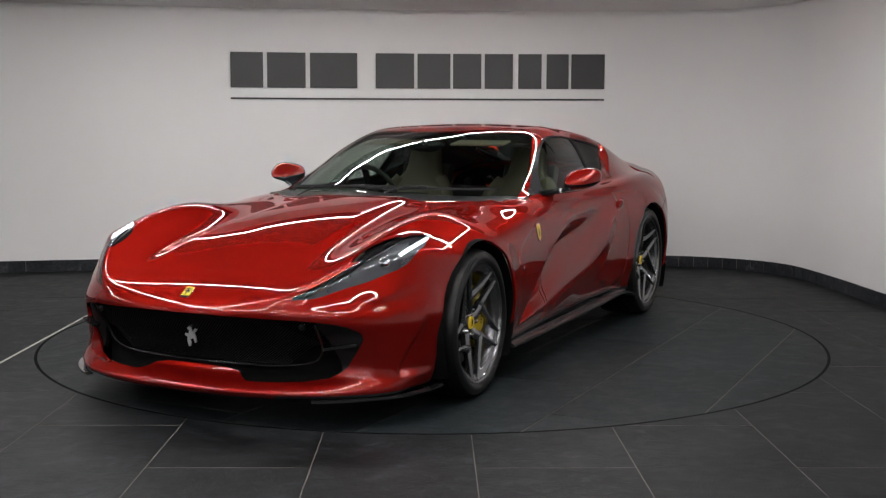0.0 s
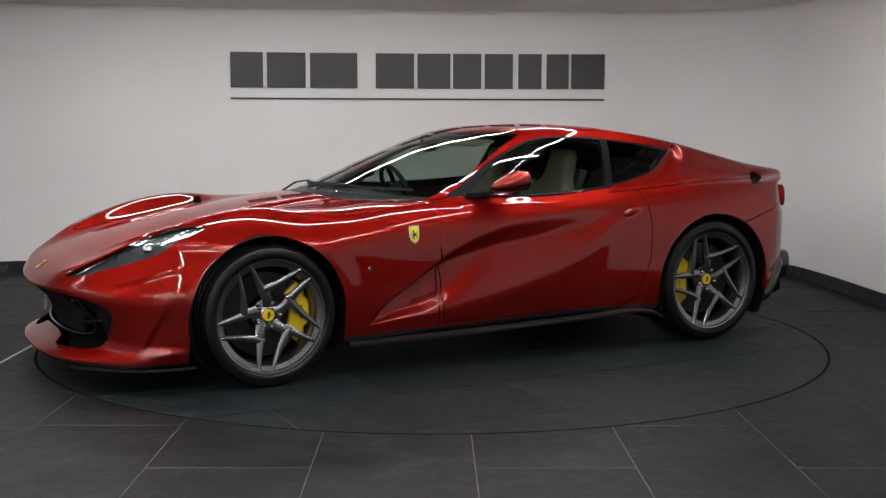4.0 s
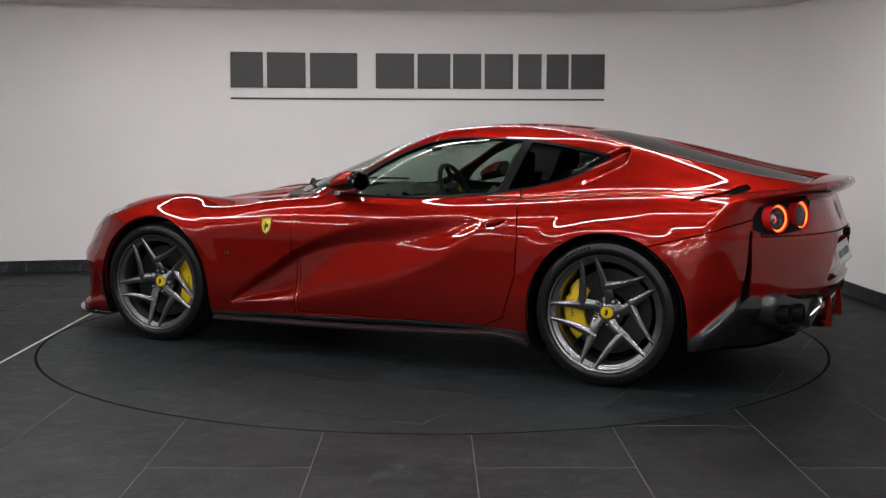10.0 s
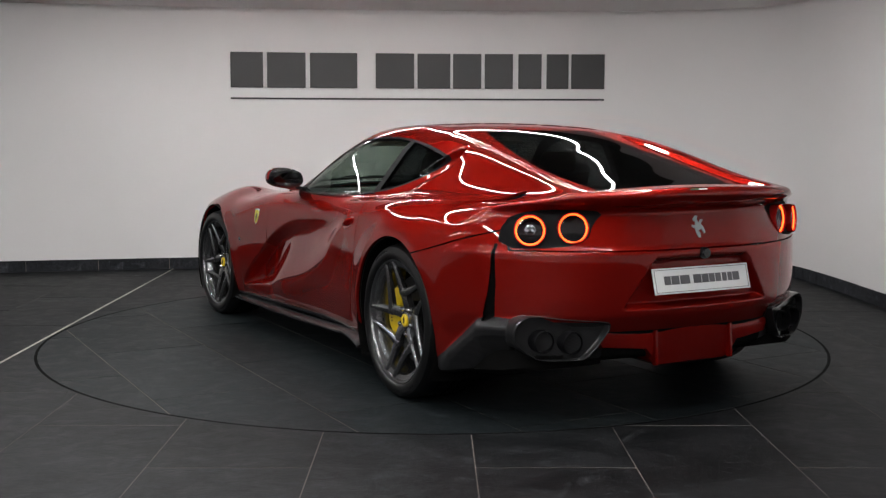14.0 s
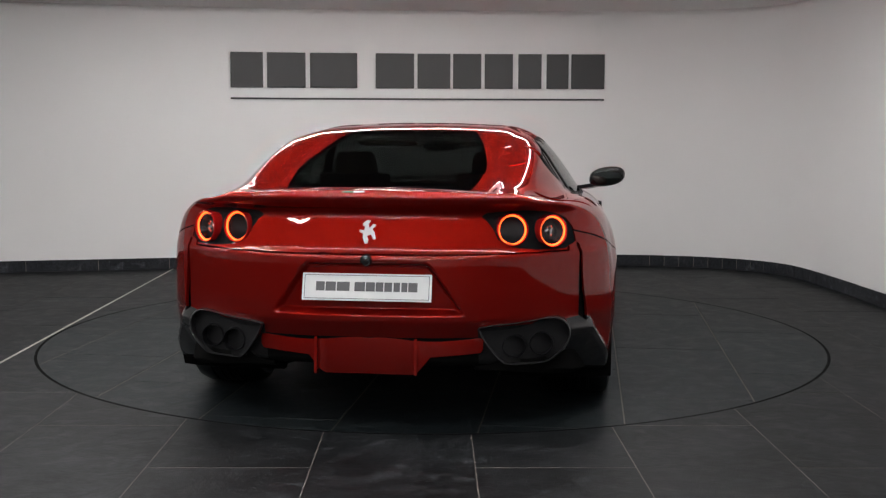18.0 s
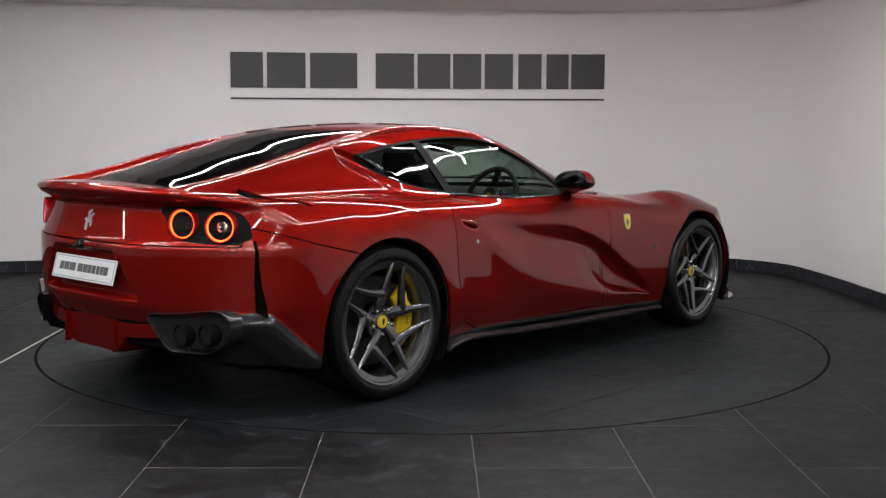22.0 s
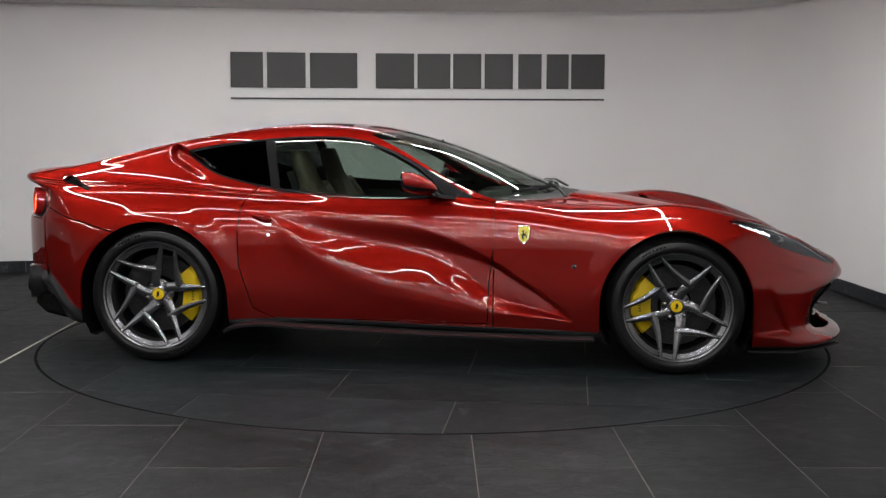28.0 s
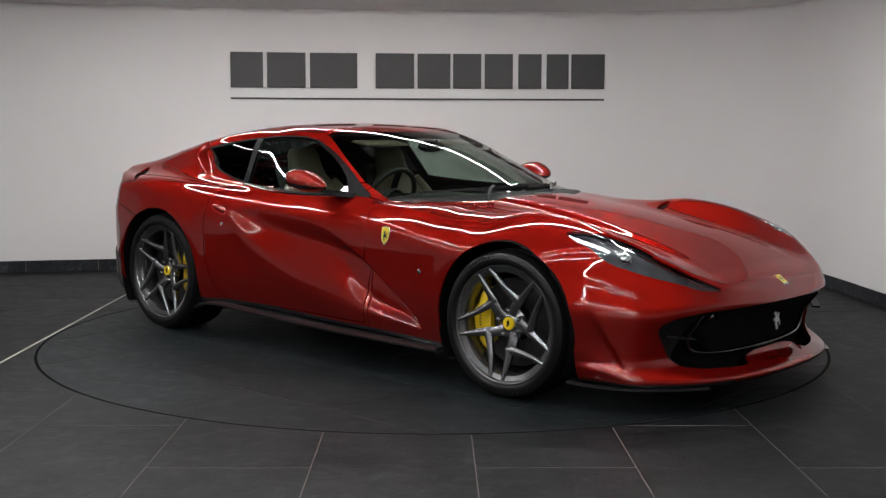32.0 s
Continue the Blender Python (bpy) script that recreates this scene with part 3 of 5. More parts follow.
def ceiling_light(path, closed, width, label):
    ob = tagged(new("ceiling_light"), label, "ceiling light", group="ceiling light lines")
    ob.location = (path[0].x, path[0].y, CEIL)
    rel = [p - ob.location for p in path]
    part("profile", sweep(rel, [(-width/2 - .008, -.002), (width/2 + .008, -.002), (width/2 + .008, .012), (-width/2 - .008, .012)], closed), ALU, ob, smooth=False)
    part("diffuser", sweep(rel, [(-width/2, -.006), (width/2, -.006), (width/2, -.001), (-width/2, -.001)], closed), LIGHT, ob, "glowing white diffuser", smooth=False)
    return ob
structure("ceiling_panel", plate_mesh([(p.x, p.y) for p in loop_line(3.3, 6.35, 1.6, -.95, -4.1)], .006, Matrix.Translation((0, 0, CEIL - .006))), DARK_CEILING,
          "charcoal painted ceiling field inside the white soffit", "ceiling")
ceiling_light(loop_line(2.05, 2.8, 1.0, -.7, -1.0), True, .023, "long white light line in a rounded loop on the ceiling")
for y, x0 in ((-.48, -2.7), (-2.38, -3.0), (-5.2, -3.3), (-6.9, -3.3), (-8.6, -3.3), (-10.2, -3.3)):
    ceiling_light([Vector((x0 + 4.3*k/10, y, CEIL - .018)) for k in range(11)], False, .023, "straight white light line on the ceiling")
ceiling_light([Vector((-5.4 + .05*k, -6.0 + .55*k, CEIL - .018)) for k in range(11)], False, .023, "straight white light line on the ceiling")

structure("trim_joint", box((.014, 4.2, .006), (-2.298, 1.06, -.0022)), JOINT, "pale metal movement joint strip in the slate floor", "joint")

TURNTABLE = tagged(new("turntable"), "round turntable tiled in dark slate, flush with the floor", "turntable")
part("deck", lathe([(.001, -.0012), (TURN_R - .02, -.0012), (TURN_R - .02, -.1), (.001, -.1)], 96, "z"), GROUT, TURNTABLE, smooth=False)
part("edge_gap", lathe([(TURN_R - .0095, -.02), (TURN_R - .0095, -.0006), (TURN_R + .0075, -.0006), (TURN_R + .0075, -.02)], 160, "z"), DARK_FELT, TURNTABLE, "dark gap round the turntable", smooth=False)
# ---- the car ----
# It stands on the turntable; its thing's origin is the turntable's middle.
CAR = tagged(new("car"), "metallic red two-door sports coupe with graphite wheels, on the turntable", "car")
OFF = Vector((-.004, -.042, 0))


def under(ob):
    """Shift a direct part of the car to the car's place on the turntable."""
    ob.location = ob.location + OFF
    return ob


def car_part(name, bm, material, label="", smooth=True, parent=None):
    ob = part(name, bm, material, parent or CAR, label, smooth)
    return under(ob) if parent is None else ob


HEADLIGHT = soften([(2.240, .488), (2.18, .578), (2.128, .632), (2.015, .724), (1.94, .780), (1.87, .830), (1.80, .860), (1.725, .869), (1.675, .856), (1.605, .84), (1.70, .765),
                    (1.825, .731), (1.96, .700), (2.048, .652), (2.12, .602), (2.175, .558)], 1)
HOOD = [(2.10, -.2), (2.102, .0), (2.10, .40), (2.09, .56), (1.96, .64), (1.86, .69), (1.74, .755), (1.62, .80), (1.4, .815), (1.0, .80), (.7, .765), (.45, .75), (.3, .5), (.3, -.2)]
SCREEN = [(.79, -.2), (.785, .05), (.712, .34), (.575, .60), (.40, .752), (.2, .722), (-.01, .662), (-.262, .565), (-.17, .3), (-.13, 0), (-.13, -.2)]
COWL = [(.88, -.2), (.875, .0), (.80, .36), (.655, .63), (.45, .775), (.40, .752), (.35, .6), (.35, -.2)]
DLO = soften([(.34, .876), (.20, .885), (-.06, .872), (-.42, .887), (-.72, .913), (-.83, .926), (-1.0, .963), (-1.10, .993), (-1.19, 1.036), (-1.30, 1.112), (-1.20, 1.134), (-1.10, 1.152),
              (-.89, 1.180), (-.58, 1.202), (-.33, 1.192), (-.12, 1.122), (.066, 1.025), (.21, .935)], 1)
DOOR_GLASS = [(.16, .900), (.05, .890), (-.06, .885), (-.25, .890), (-.42, .898), (-.60, .911), (-.725, .922), (-.760, 1.05), (-.795, 1.177), (-.68, 1.187), (-.56, 1.191), (-.44, 1.189), (-.34, 1.180),
              (-.25, 1.158), (-.12, 1.105), (.0, 1.04), (.09, .975)]
QUARTER_GLASS = [(-.775, .930), (-.90, .950), (-1.0, .973), (-1.10, 1.004), (-1.18, 1.043), (-1.245, 1.089), (-1.255, 1.102), (-1.24, 1.110), (-1.19, 1.122), (-1.05, 1.146), (-.92, 1.165),
                 (-.845, 1.173), (-.81, 1.05)]
REAR_GLASS = [(-1.07, -.2), (-1.075, .0), (-1.055, .312), (-1.15, .340), (-1.30, .372), (-1.45, .395), (-1.60, .416), (-1.74, .426), (-1.95, .408), (-2.14, .382), (-2.165, .28), (-2.18, .15), (-2.185, 0), (-2.185, -.2)]
DOOR = [(.30, .95), (.225, .895), (.432, .858), (.435, .65), (.405, .45), (.40, .235), (-.72, .245), (-.83, .30), (-.90, .52), (-.907, .70), (-.895, .83), (-.86, .90), (-.82, .96)]
MOUTH = soften([(-.3, .466), (0, .466), (.24, .466), (.49, .460), (.61, .449), (.70, .432), (.765, .385), (.725, .313), (.67, .228), (.60, .192), (.34, .184), (.27, .186), (.205, .222), (0, .226),
                (-.3, .226)], 1)
TAIL_PANEL = soften([(.835, .752), (.80, .87), (.72, .908), (.60, .915), (.43, .905), (.49, .855), (.52, .785), (.62, .757)], 1)
REAR_BUMPER = [(-1.55, .69), (-1.815, .758), (-2.03, .828), (-2.06, .745), (-2.6, .742), (-2.6, 0), (-1.5, 0)]
REAR_CARBON = [(-1.70, .22), (-1.82, .30), (-1.97, .456), (-2.0, .47), (-2.136, .452), (-2.6, .44), (-2.6, 0), (-1.7, 0)]
CORNER_SLOT = [(-2.012, .775), (-2.023, .775), (-2.027, .60), (-2.022, .47), (-2.0, .445), (-1.982, .445), (-1.985, .48), (-2.002, .57), (-2.010, .66)]
VENT = soften([(-1.712, .915), (-1.83, .755), (-1.945, .632), (-1.990, .672), (-1.950, .730), (-1.84, .830)], 1)
INTAKE = soften([(1.70, .768), (1.76, .715), (1.854, .655), (1.93, .640), (2.01, .660), (1.965, .705), (1.83, .736)], 1)
BONNET_VENT = soften([(1.235, .635), (1.265, .49), (1.305, .475), (1.315, .50), (1.285, .625)], 1)
SHELL, ARCH, GLASS_F, COWL_T, TRIM, GLASS_D, GLASS_Q, GLASS_R, DOOR_T, HOOD_T, LAMP_T, NOSE, FENDER, REARB, CARB, SLOT, GRILLE, SILL, UNDER, PANEL, GAP, CHEEK, SLOT_B, SLOT_C, SLOT_D, CARB_F = range(26)


def body_sheet():
    s = Sheet(*skin(.011))
    s.mark(lambda p: p[:, 1], ARCH)
    s.mark(lambda p: np.hypot(p[:, 0] - 1.36, p[:, 2] - .345) - .386, ARCH, lambda m: m[:, 1] > .5)
    s.mark(lambda p: np.hypot(p[:, 0] + 1.365, p[:, 2] - .35) - .402, ARCH, lambda m: m[:, 1] > .5)
    s.mark(lambda p: np.maximum(np.abs(p[:, 0] - 1.36) - .386, p[:, 2] - .345), ARCH, lambda m: m[:, 1] > .58, [SHELL])
    s.mark(lambda p: np.maximum(np.abs(p[:, 0] + 1.365) - .402, p[:, 2] - .345), ARCH, lambda m: m[:, 1] > .58, [SHELL])
    top = lambda poly: (lambda p: outline_distance(p[:, 0], p[:, 1], poly))
    side = lambda poly: (lambda p: outline_distance(p[:, 0], p[:, 2], poly))
    end = lambda poly: (lambda p: outline_distance(p[:, 1], p[:, 2], poly))
    s.mark(top(SCREEN), GLASS_F, lambda m: m[:, 2] > .86, [SHELL])
    s.mark(top(COWL), COWL_T, lambda m: m[:, 2] > .8, [SHELL])
    s.mark(side(DLO), TRIM, lambda m: m[:, 1] > .4, [SHELL])
    s.mark(side(DOOR_GLASS), GLASS_D, lambda m: m[:, 1] > .4, [TRIM])
    s.mark(side(QUARTER_GLASS), GLASS_Q, lambda m: m[:, 1] > .4, [TRIM])
    s.mark(top(REAR_GLASS), GLASS_R, lambda m: m[:, 2] > .94, [SHELL])
    s.mark(end(MOUTH), GRILLE, lambda m: m[:, 0] > 1.9, [SHELL])
    s.mark(lambda p: .60 - p[:, 1] + .35*(.40 - p[:, 2]).clip(0), CHEEK, lambda m: m[:, 0] > 1.9, [GRILLE])
    s.mark(top(HEADLIGHT), LAMP_T, lambda m: m[:, 2] > .5, [SHELL])
    s.mark(end(TAIL_PANEL), PANEL, lambda m: m[:, 0] < -1.95, [SHELL])
    s.mark(side(CORNER_SLOT), SLOT, lambda m: m[:, 1] > .6, [SHELL])
    s.mark(top(INTAKE), SLOT_C, lambda m: m[:, 2] > .55, [SHELL])
    s.mark(top(BONNET_VENT), SLOT_D, lambda m: m[:, 2] > .7, [SHELL])
    s.mark(top(VENT), SLOT_B, lambda m: m[:, 2] > .85, [SHELL])
    s.mark(lambda p: p[:, 2] - floor_z(p[:, 0]) - .012, UNDER, None, [SHELL])
    s.mark(side(REAR_CARBON), CARB, lambda m: m[:, 1] > .44, [SHELL])
    s.mark(lambda p: np.maximum(p[:, 2] - .405, p[:, 0] + 1.75), UNDER, lambda m: m[:, 1] < .46, [SHELL])
    s.mark(lambda p: np.maximum(p[:, 2] - floor_z(p[:, 0]) - .035, np.abs(p[:, 0]) - .99), SILL, None, [SHELL])
    s.mark(lambda p: np.maximum(p[:, 2] - .142, 1.7 - p[:, 0]), CARB_F, lambda m: m[:, 1] > .45, [SHELL])
    gap = .003
    s.mark(lambda p: np.abs(p[:, 1] - .47) - .0018, GAP, lambda m: (m[:, 0] < -2.1) & (m[:, 2] > .905), [SHELL])
    line = curve((.3, 1.5), (.66, 1.6), (.72, 1.75), (.755, 1.95), (.80, 2.6))
    for f, tag, where in ((top(HOOD), HOOD_T, lambda m: (m[:, 2] > .5) & (m[:, 0] > .3)),
                          (side(DOOR), DOOR_T, lambda m: m[:, 1] > .5),
                          (lambda p: line(p[:, 2]) - p[:, 0], NOSE, lambda m: m[:, 0] > 1.4),
                          (lambda p: .43 - p[:, 0], FENDER, lambda m: (m[:, 1] > .5) & (m[:, 2] < .93)),
                          (side(REAR_BUMPER), REARB, None)):
        s.mark(lambda p: f(p) - gap, GAP, where, [SHELL])
        s.mark(lambda p: f(p) + gap, tag, where, [GAP])
    s.p = settle(s.p, 2)
    s.p[np.abs(s.p[:, 1]) < 1e-4, 1] = 0
    return s


BODY = body_sheet()
g = gradient(BODY.p)
BODY_N = g/np.linalg.norm(g, axis=1)[:, None]
MIRROR = np.array([1, -1, 1])


def panel(name, tags, material, sides="both", label="", depth=.012, push=0.0, parent=None):
    """A skin panel with turned-in edges. sides: both (joined over the middle), left or right."""
    ids, tri = BODY.take(*tags)
    p, n = BODY.p[ids], BODY_N[ids]
    p = p + n*push
    e = rim_edges(tri)
    e = e[~((np.abs(p[e[:, 0], 1]) < 1e-5) & (np.abs(p[e[:, 1], 1]) < 1e-5))]
    k = len(p)
    m = len(e)
    # edge strips keep their own points so that the rim stays crisp
    a, b = p[e[:, 0]], p[e[:, 1]]
    na, nb = n[e[:, 0]], n[e[:, 1]]
    verts = np.concatenate([p, a, b, b - nb*depth, a - na*depth])
    out = np.cross(b - a, na)
    out /= np.linalg.norm(out, axis=1)[:, None] + 1e-9
    norm = np.concatenate([n, out, out, out, out])
    r = np.arange(m) + k
    quads = np.stack([r + m, r, r + 3*m, r + 2*m], 1)
    faces = tri.tolist() + quads.tolist()
    flip = [f[::-1] for f in faces]
    if sides == "both":
        verts2, faces2 = verts*MIRROR, [[i + len(verts) for i in f] for f in flip]
        me = mesh_of(name, np.concatenate([verts, verts2]), faces + faces2, material, np.concatenate([norm, norm*MIRROR]))
    elif sides == "left":
        me = mesh_of(name, verts, faces, material, norm)
    else:
        me = mesh_of(name, verts*MIRROR, flip, material, norm*MIRROR)
    ob = part(name, me, material, parent or CAR, label)
    return under(ob) if parent is None else ob


panel("body_shell", [SHELL], PAINT)
panel("bonnet", [HOOD_T], PAINT)
panel("front_bumper", [NOSE], PAINT)
panel("rear_bumper", [REARB], PAINT)
panel("windscreen", [GLASS_F], WINDSCREEN, label="clear curved windscreen")
panel("scuttle", [COWL_T], BLACK, label="black plastic scuttle under the wipers", push=-.004)
panel("rear_window", [GLASS_R], DARK_GLASS, label="dark smoked rear window")
panel("underbody", [UNDER], DARK_FELT)
DOORS = {}
for side in ("left", "right"):
    panel("front_fender", [FENDER], PAINT, side)
    DOORS[side] = panel("door", [DOOR_T], PAINT, side)
    panel("window_trim", [TRIM], SATIN_BLACK, side, "gloss black window surround", push=-.001)
    panel("side_window", [GLASS_D], SIDE_GLASS, side, "clear side window", push=-.004)
    panel("quarter_window", [GLASS_Q], DARK_GLASS, side, "dark smoked quarter window", push=-.004)
    panel("side_sill", [SILL], CARBON, side, "glossy carbon fibre sill")
    panel("carbon_trim", [CARB], CARBON, side, "glossy carbon fibre lower trim")
    panel("corner_trim", [CARB_F], CARBON, side, "glossy carbon fibre front corner trim")
    for tag in (SLOT, SLOT_B, SLOT_C, SLOT_D):
        panel("air_slot", [tag], DARK_FELT, side, "black air slot", push=-.022)
    panel("tail_panel", [PANEL], SATIN_BLACK, side, "black tail lamp panel", push=-.006)


# cabin lining: the shell's inside, a little way in
def lining():
    ids, tri = BODY.take(SHELL, DOOR_T, TRIM, COWL_T, FENDER, HOOD_T)
    m = BODY.p[ids][tri].mean(1)
    tri = tri[(m[:, 0] < .95) & (m[:, 0] > -1.95) & (m[:, 2] > .22)]
    p = BODY.p[ids] - BODY_N[ids]*.022
    n = len(p)
    f = tri[:, ::-1].tolist()
    return mesh_of("cabin_lining", np.concatenate([p, p*MIRROR]), f + [[i + n for i in q[::-1]] for q in f], LINING, np.concatenate([-BODY_N[ids], -BODY_N[ids]*MIRROR]))


car_part("cabin_lining", lining(), LINING, "dark cabin lining")


# ---- wheels ----
def wheel(r_tyre, width, r_rim, phase, lean):
    """Wheel centred at its hub; +y is the outer face. Parts: tyre, rim, spokes, hub, cap, bolts, disc, caliper."""
    w = new("wheel")
    big = r_rim/.262
    h = width/2
    tyre = [(r_rim - .004, h - .03), (r_rim + .006, h - .008), (r_rim + .018, h), (r_rim + .034, h - .001), (r_tyre - .016, h - .010), (r_tyre - .006, h - .03), (r_tyre - .001, h - .055)]
    for g in (-.06, -.02, .02, .06):
        tyre += [(r_tyre, -g + .006), (r_tyre - .007, -g + .004), (r_tyre - .007, -g - .004), (r_tyre, -g - .006)]
    tyre += [(r_tyre - .006, -h + .03), (r_tyre - .022, -h + .012), (r_rim + .03, -h), (r_rim - .004, -h + .03)]
    t = part("tyre", lathe(tyre, 72), RUBBER, w, "black low-profile tyre")
    for a0 in (55, 235):
        for k in range(7):
            a = radians(a0 + k*3.6)
            r = (r_tyre + r_rim)/2 + .001
            m = Matrix.Translation((r*math.cos(a), h - .0025, r*math.sin(a))) @ Matrix.Rotation(-a, 4, "Y")
            part("sidewall_mark", box((.014, .002, .009), bm=None, turn=None), BLACK_GLOSS, t, smooth=False).matrix_local = m
    part("rim", lathe([(r_rim - .012, -h + .03), (r_rim - .045, -.02), (r_rim - .043, h - .09), (r_rim - .040, h - .046), (r_rim - .036, h - .040), (r_rim - .034, h - .033), (r_rim - .012, h - .024), (r_rim - .008, h - .014),
                       (r_rim + .001, h - .011), (r_rim + .003, h - .013), (r_rim + .004, h - .02), (r_rim - .002, h - .035), (r_rim - .004, -h + .03), (r_rim - .012, -h + .03)], 72), RIM, w)
    f = h - .045
    # five forked spokes: a bent stem from the hub, then one blade straight on to the rim and one swept back round the rim
    joint, tip = .48*r_rim, r_rim - .006

    def polar(r, deg):
        return Vector((r*math.cos(radians(deg)), 0, r*math.sin(radians(deg))))
    for k in range(5):
        a = phase + 72*k
        bm = bmesh.new()
        top = h - .017
        arms = [[(polar(.040, a + 20*lean), .028, f - .018, .040), (polar(.066, a + 15*lean), .0250, f - .010, .040), (polar(.095, a + 8*lean), .0245, f - .003, .038), (polar(joint, a + lean), .0265, f + .001, .034),
                 (polar(joint + .012, a), .0150, f + .001, .034)]]
        for turn, w0 in ((-7*lean, .0225), (50*lean, .0225)):
            start, end = polar(joint - .004, a), polar(tip, a + turn)
            bow = polar(.012, a + turn/2) if abs(turn) > 20 else Vector()
            arms.append([(start.lerp(end, e) - bow*4*e*(1 - e), w0*g, f + .003 + (top - f - .003)*e, .034 - .010*e) for e, g in ((-.10, .85), (.06, .98), (.22, .82), (.5, .68), (.8, .52), (1, .38))])
        for arm in arms:
            rows = []
            for n, (c, wid, y0, dep) in enumerate(arm):
                d = (arm[min(n + 1, len(arm) - 1)][0] - arm[max(n - 1, 0)][0]).normalized()
                across = Vector((-d.z, 0, d.x))
                rows.append([bm.verts.new(c + across*wid*e + Vector((0, y, 0))) for e, y in ((-.8, y0 - dep), (-1, y0 - .008), (-.55, y0 - .001), (.0, y0 + .0012), (.55, y0 - .001), (1, y0 - .008), (.8, y0 - dep))])
            for ra, rb in zip(rows, rows[1:]):
                for i in range(7):
                    bm.faces.new((ra[i], ra[(i + 1) % 7], rb[(i + 1) % 7], rb[i]))
            bm.faces.new(rows[0])
            bm.faces.new(rows[-1])
        part("spoke", bm, RIM, w)
    part("hub", lathe([(.001, f - .05), (.078, f - .052), (.076, f - .042), (.060, f - .034), (.042, f - .020), (.034, f - .016), (.0315, f - .024), (.001, f - .024)], 40), RIM, w)
    cap = part("centre_cap", lathe([(.030, f - .03), (.030, f - .012), (.027, f - .009), (.001, f - .0085)], 28), YELLOW, w, "yellow centre cap")
    part("emblem", plate_mesh([(-.006, -.016), (.004, -.015), (.008, -.004), (.004, .002), (.010, .010), (.004, .016), (-.004, .009), (-.008, .0)], .0015,
                              Matrix.Translation((0, f - .0085, 0)) @ Matrix.Rotation(radians(-90), 4, "X")), BLACK, cap, smooth=False)
    for k in range(5):
        a = radians(phase + 36 + 72*k)
        m = Matrix.Translation((.061*math.cos(a), 0, .061*math.sin(a)))
        part("wheel_bolt", lathe([(.0165, f - .04), (.016, f - .026), (.0125, f - .022), (.0115, f - .014), (.007, f - .008), (.001, f - .007)], 16, m=m), CHROME, w)
    disc = part("brake_disc", lathe([(.09, -.012), (.09, f - .075), (.205, f - .075), (.207, f - .08), (.207, f - .105), (.205, f - .108), (.10, f - .108)], 56), STEEL, w, "drilled steel brake disc")
    bm = bmesh.new()
    for ring, n in ((.12, 20), (.15, 24), (.18, 28)):
        for k in range(n):
            a = 2*math.pi*(k + ring*30)/n
            bmesh.ops.create_circle(bm, cap_ends=True, segments=6, radius=.0032,
                                    matrix=Matrix.Translation((ring*math.cos(a), f - .0745, ring*math.sin(a))) @ Matrix.Rotation(radians(90), 4, "X"))
    tagged(part("drill_holes", bm, DARK_FELT, disc, smooth=False), kind="stuff")
    part("backing", lathe([(.001, -.02), (r_rim - .02, -.03), (r_rim - .02, -.04)], 40), DARK_FELT, w, smooth=False)
    return w


def caliper(w, f, facing, r_rim):
    """Brake caliper, a curved block on the disc, towards the given way along x."""
    bm = bmesh.new()
    rows = []
    for k in range(13):
        a = radians(-42 + 84*k/12)
        e = math.sin(math.pi*(k + .6)/13.2)
        r0, r1 = .128 + .014*(1 - e), .222 + .008*e - .012*(k in (3, 9))
        y0, y1 = f - .118, f - .052 + .014*e - .006*(k in (0, 12))
        c, s = math.cos(a)*facing, math.sin(a)
        rows.append([bm.verts.new((r*c, y, r*s)) for r, y in ((r0, y0), (r0, y1 - .008), (r0 + .012, y1), (r1 - .014, y1), (r1, y1 - .012), (r1, y0))])
    for ra, rb in zip(rows, rows[1:]):
        for i in range(6):
            bm.faces.new((ra[i], ra[(i + 1) % 6], rb[(i + 1) % 6], rb[i]))
    bm.faces.new(rows[0])
    bm.faces.new(rows[-1])
    c = part("caliper", bm, YELLOW, w, "yellow brake caliper")
    for k in range(5):
        a = radians(-9 + 4.5*k)
        m = Matrix.Translation((.184*math.cos(a)*facing, f - .0372, .184*math.sin(a))) @ Matrix.Rotation(-a*facing, 4, "Y")
        part("print_mark", box((.013, .0012, .006)), BLACK, c, smooth=False).matrix_local = m
    return c


def place_wheels():
    for x, r, wid, cy, cz, facing in ((1.36, .346, .275, .842, .346, -1), (-1.36, .358, .315, .824, .358, 1)):
        for side in (1, -1):
            rim = .276 if x > 0 else .285
            w = wheel(r, wid, rim, {(1, 1): 75, (0, 1): 86, (1, -1): 121, (0, -1): 91}[(int(x > 0), side)], side)
            caliper(w, wid/2 - .045, facing*side, rim)
            w.parent = CAR
            tagged(w, "graphite forked-spoke alloy wheel on a black tyre")
            w.matrix_basis = pose(x, cy*side, cz, 0, 0, (0 if side > 0 else 180) + (2.5 if x > 0 else 0))
            under(w)
            bm = bmesh.new()
            ra = .386 if x > 0 else .402
            zc = .345 if x > 0 else .35
            cols = []
            for k in range(33):
                a = radians(-38 + 256*k/32)
                cols.append([bm.verts.new((x + (.005 if x < 0 else 0)*-1 + (ra + e)*math.cos(a), side*y, max(zc + (ra + e)*math.sin(a), .14))) for y, e in ((.974 if x > 0 else .985, .002), (.9, .014), (.5, .03), (.5, -.36))])
            for p0, p1 in zip(cols, cols[1:]):
                for i in range(3):
                    bm.faces.new((p0[i], p0[i + 1], p1[i + 1], p1[i]))
            car_part("arch_liner", bm, DARK_FELT, "black wheel arch liner")


place_wheels()


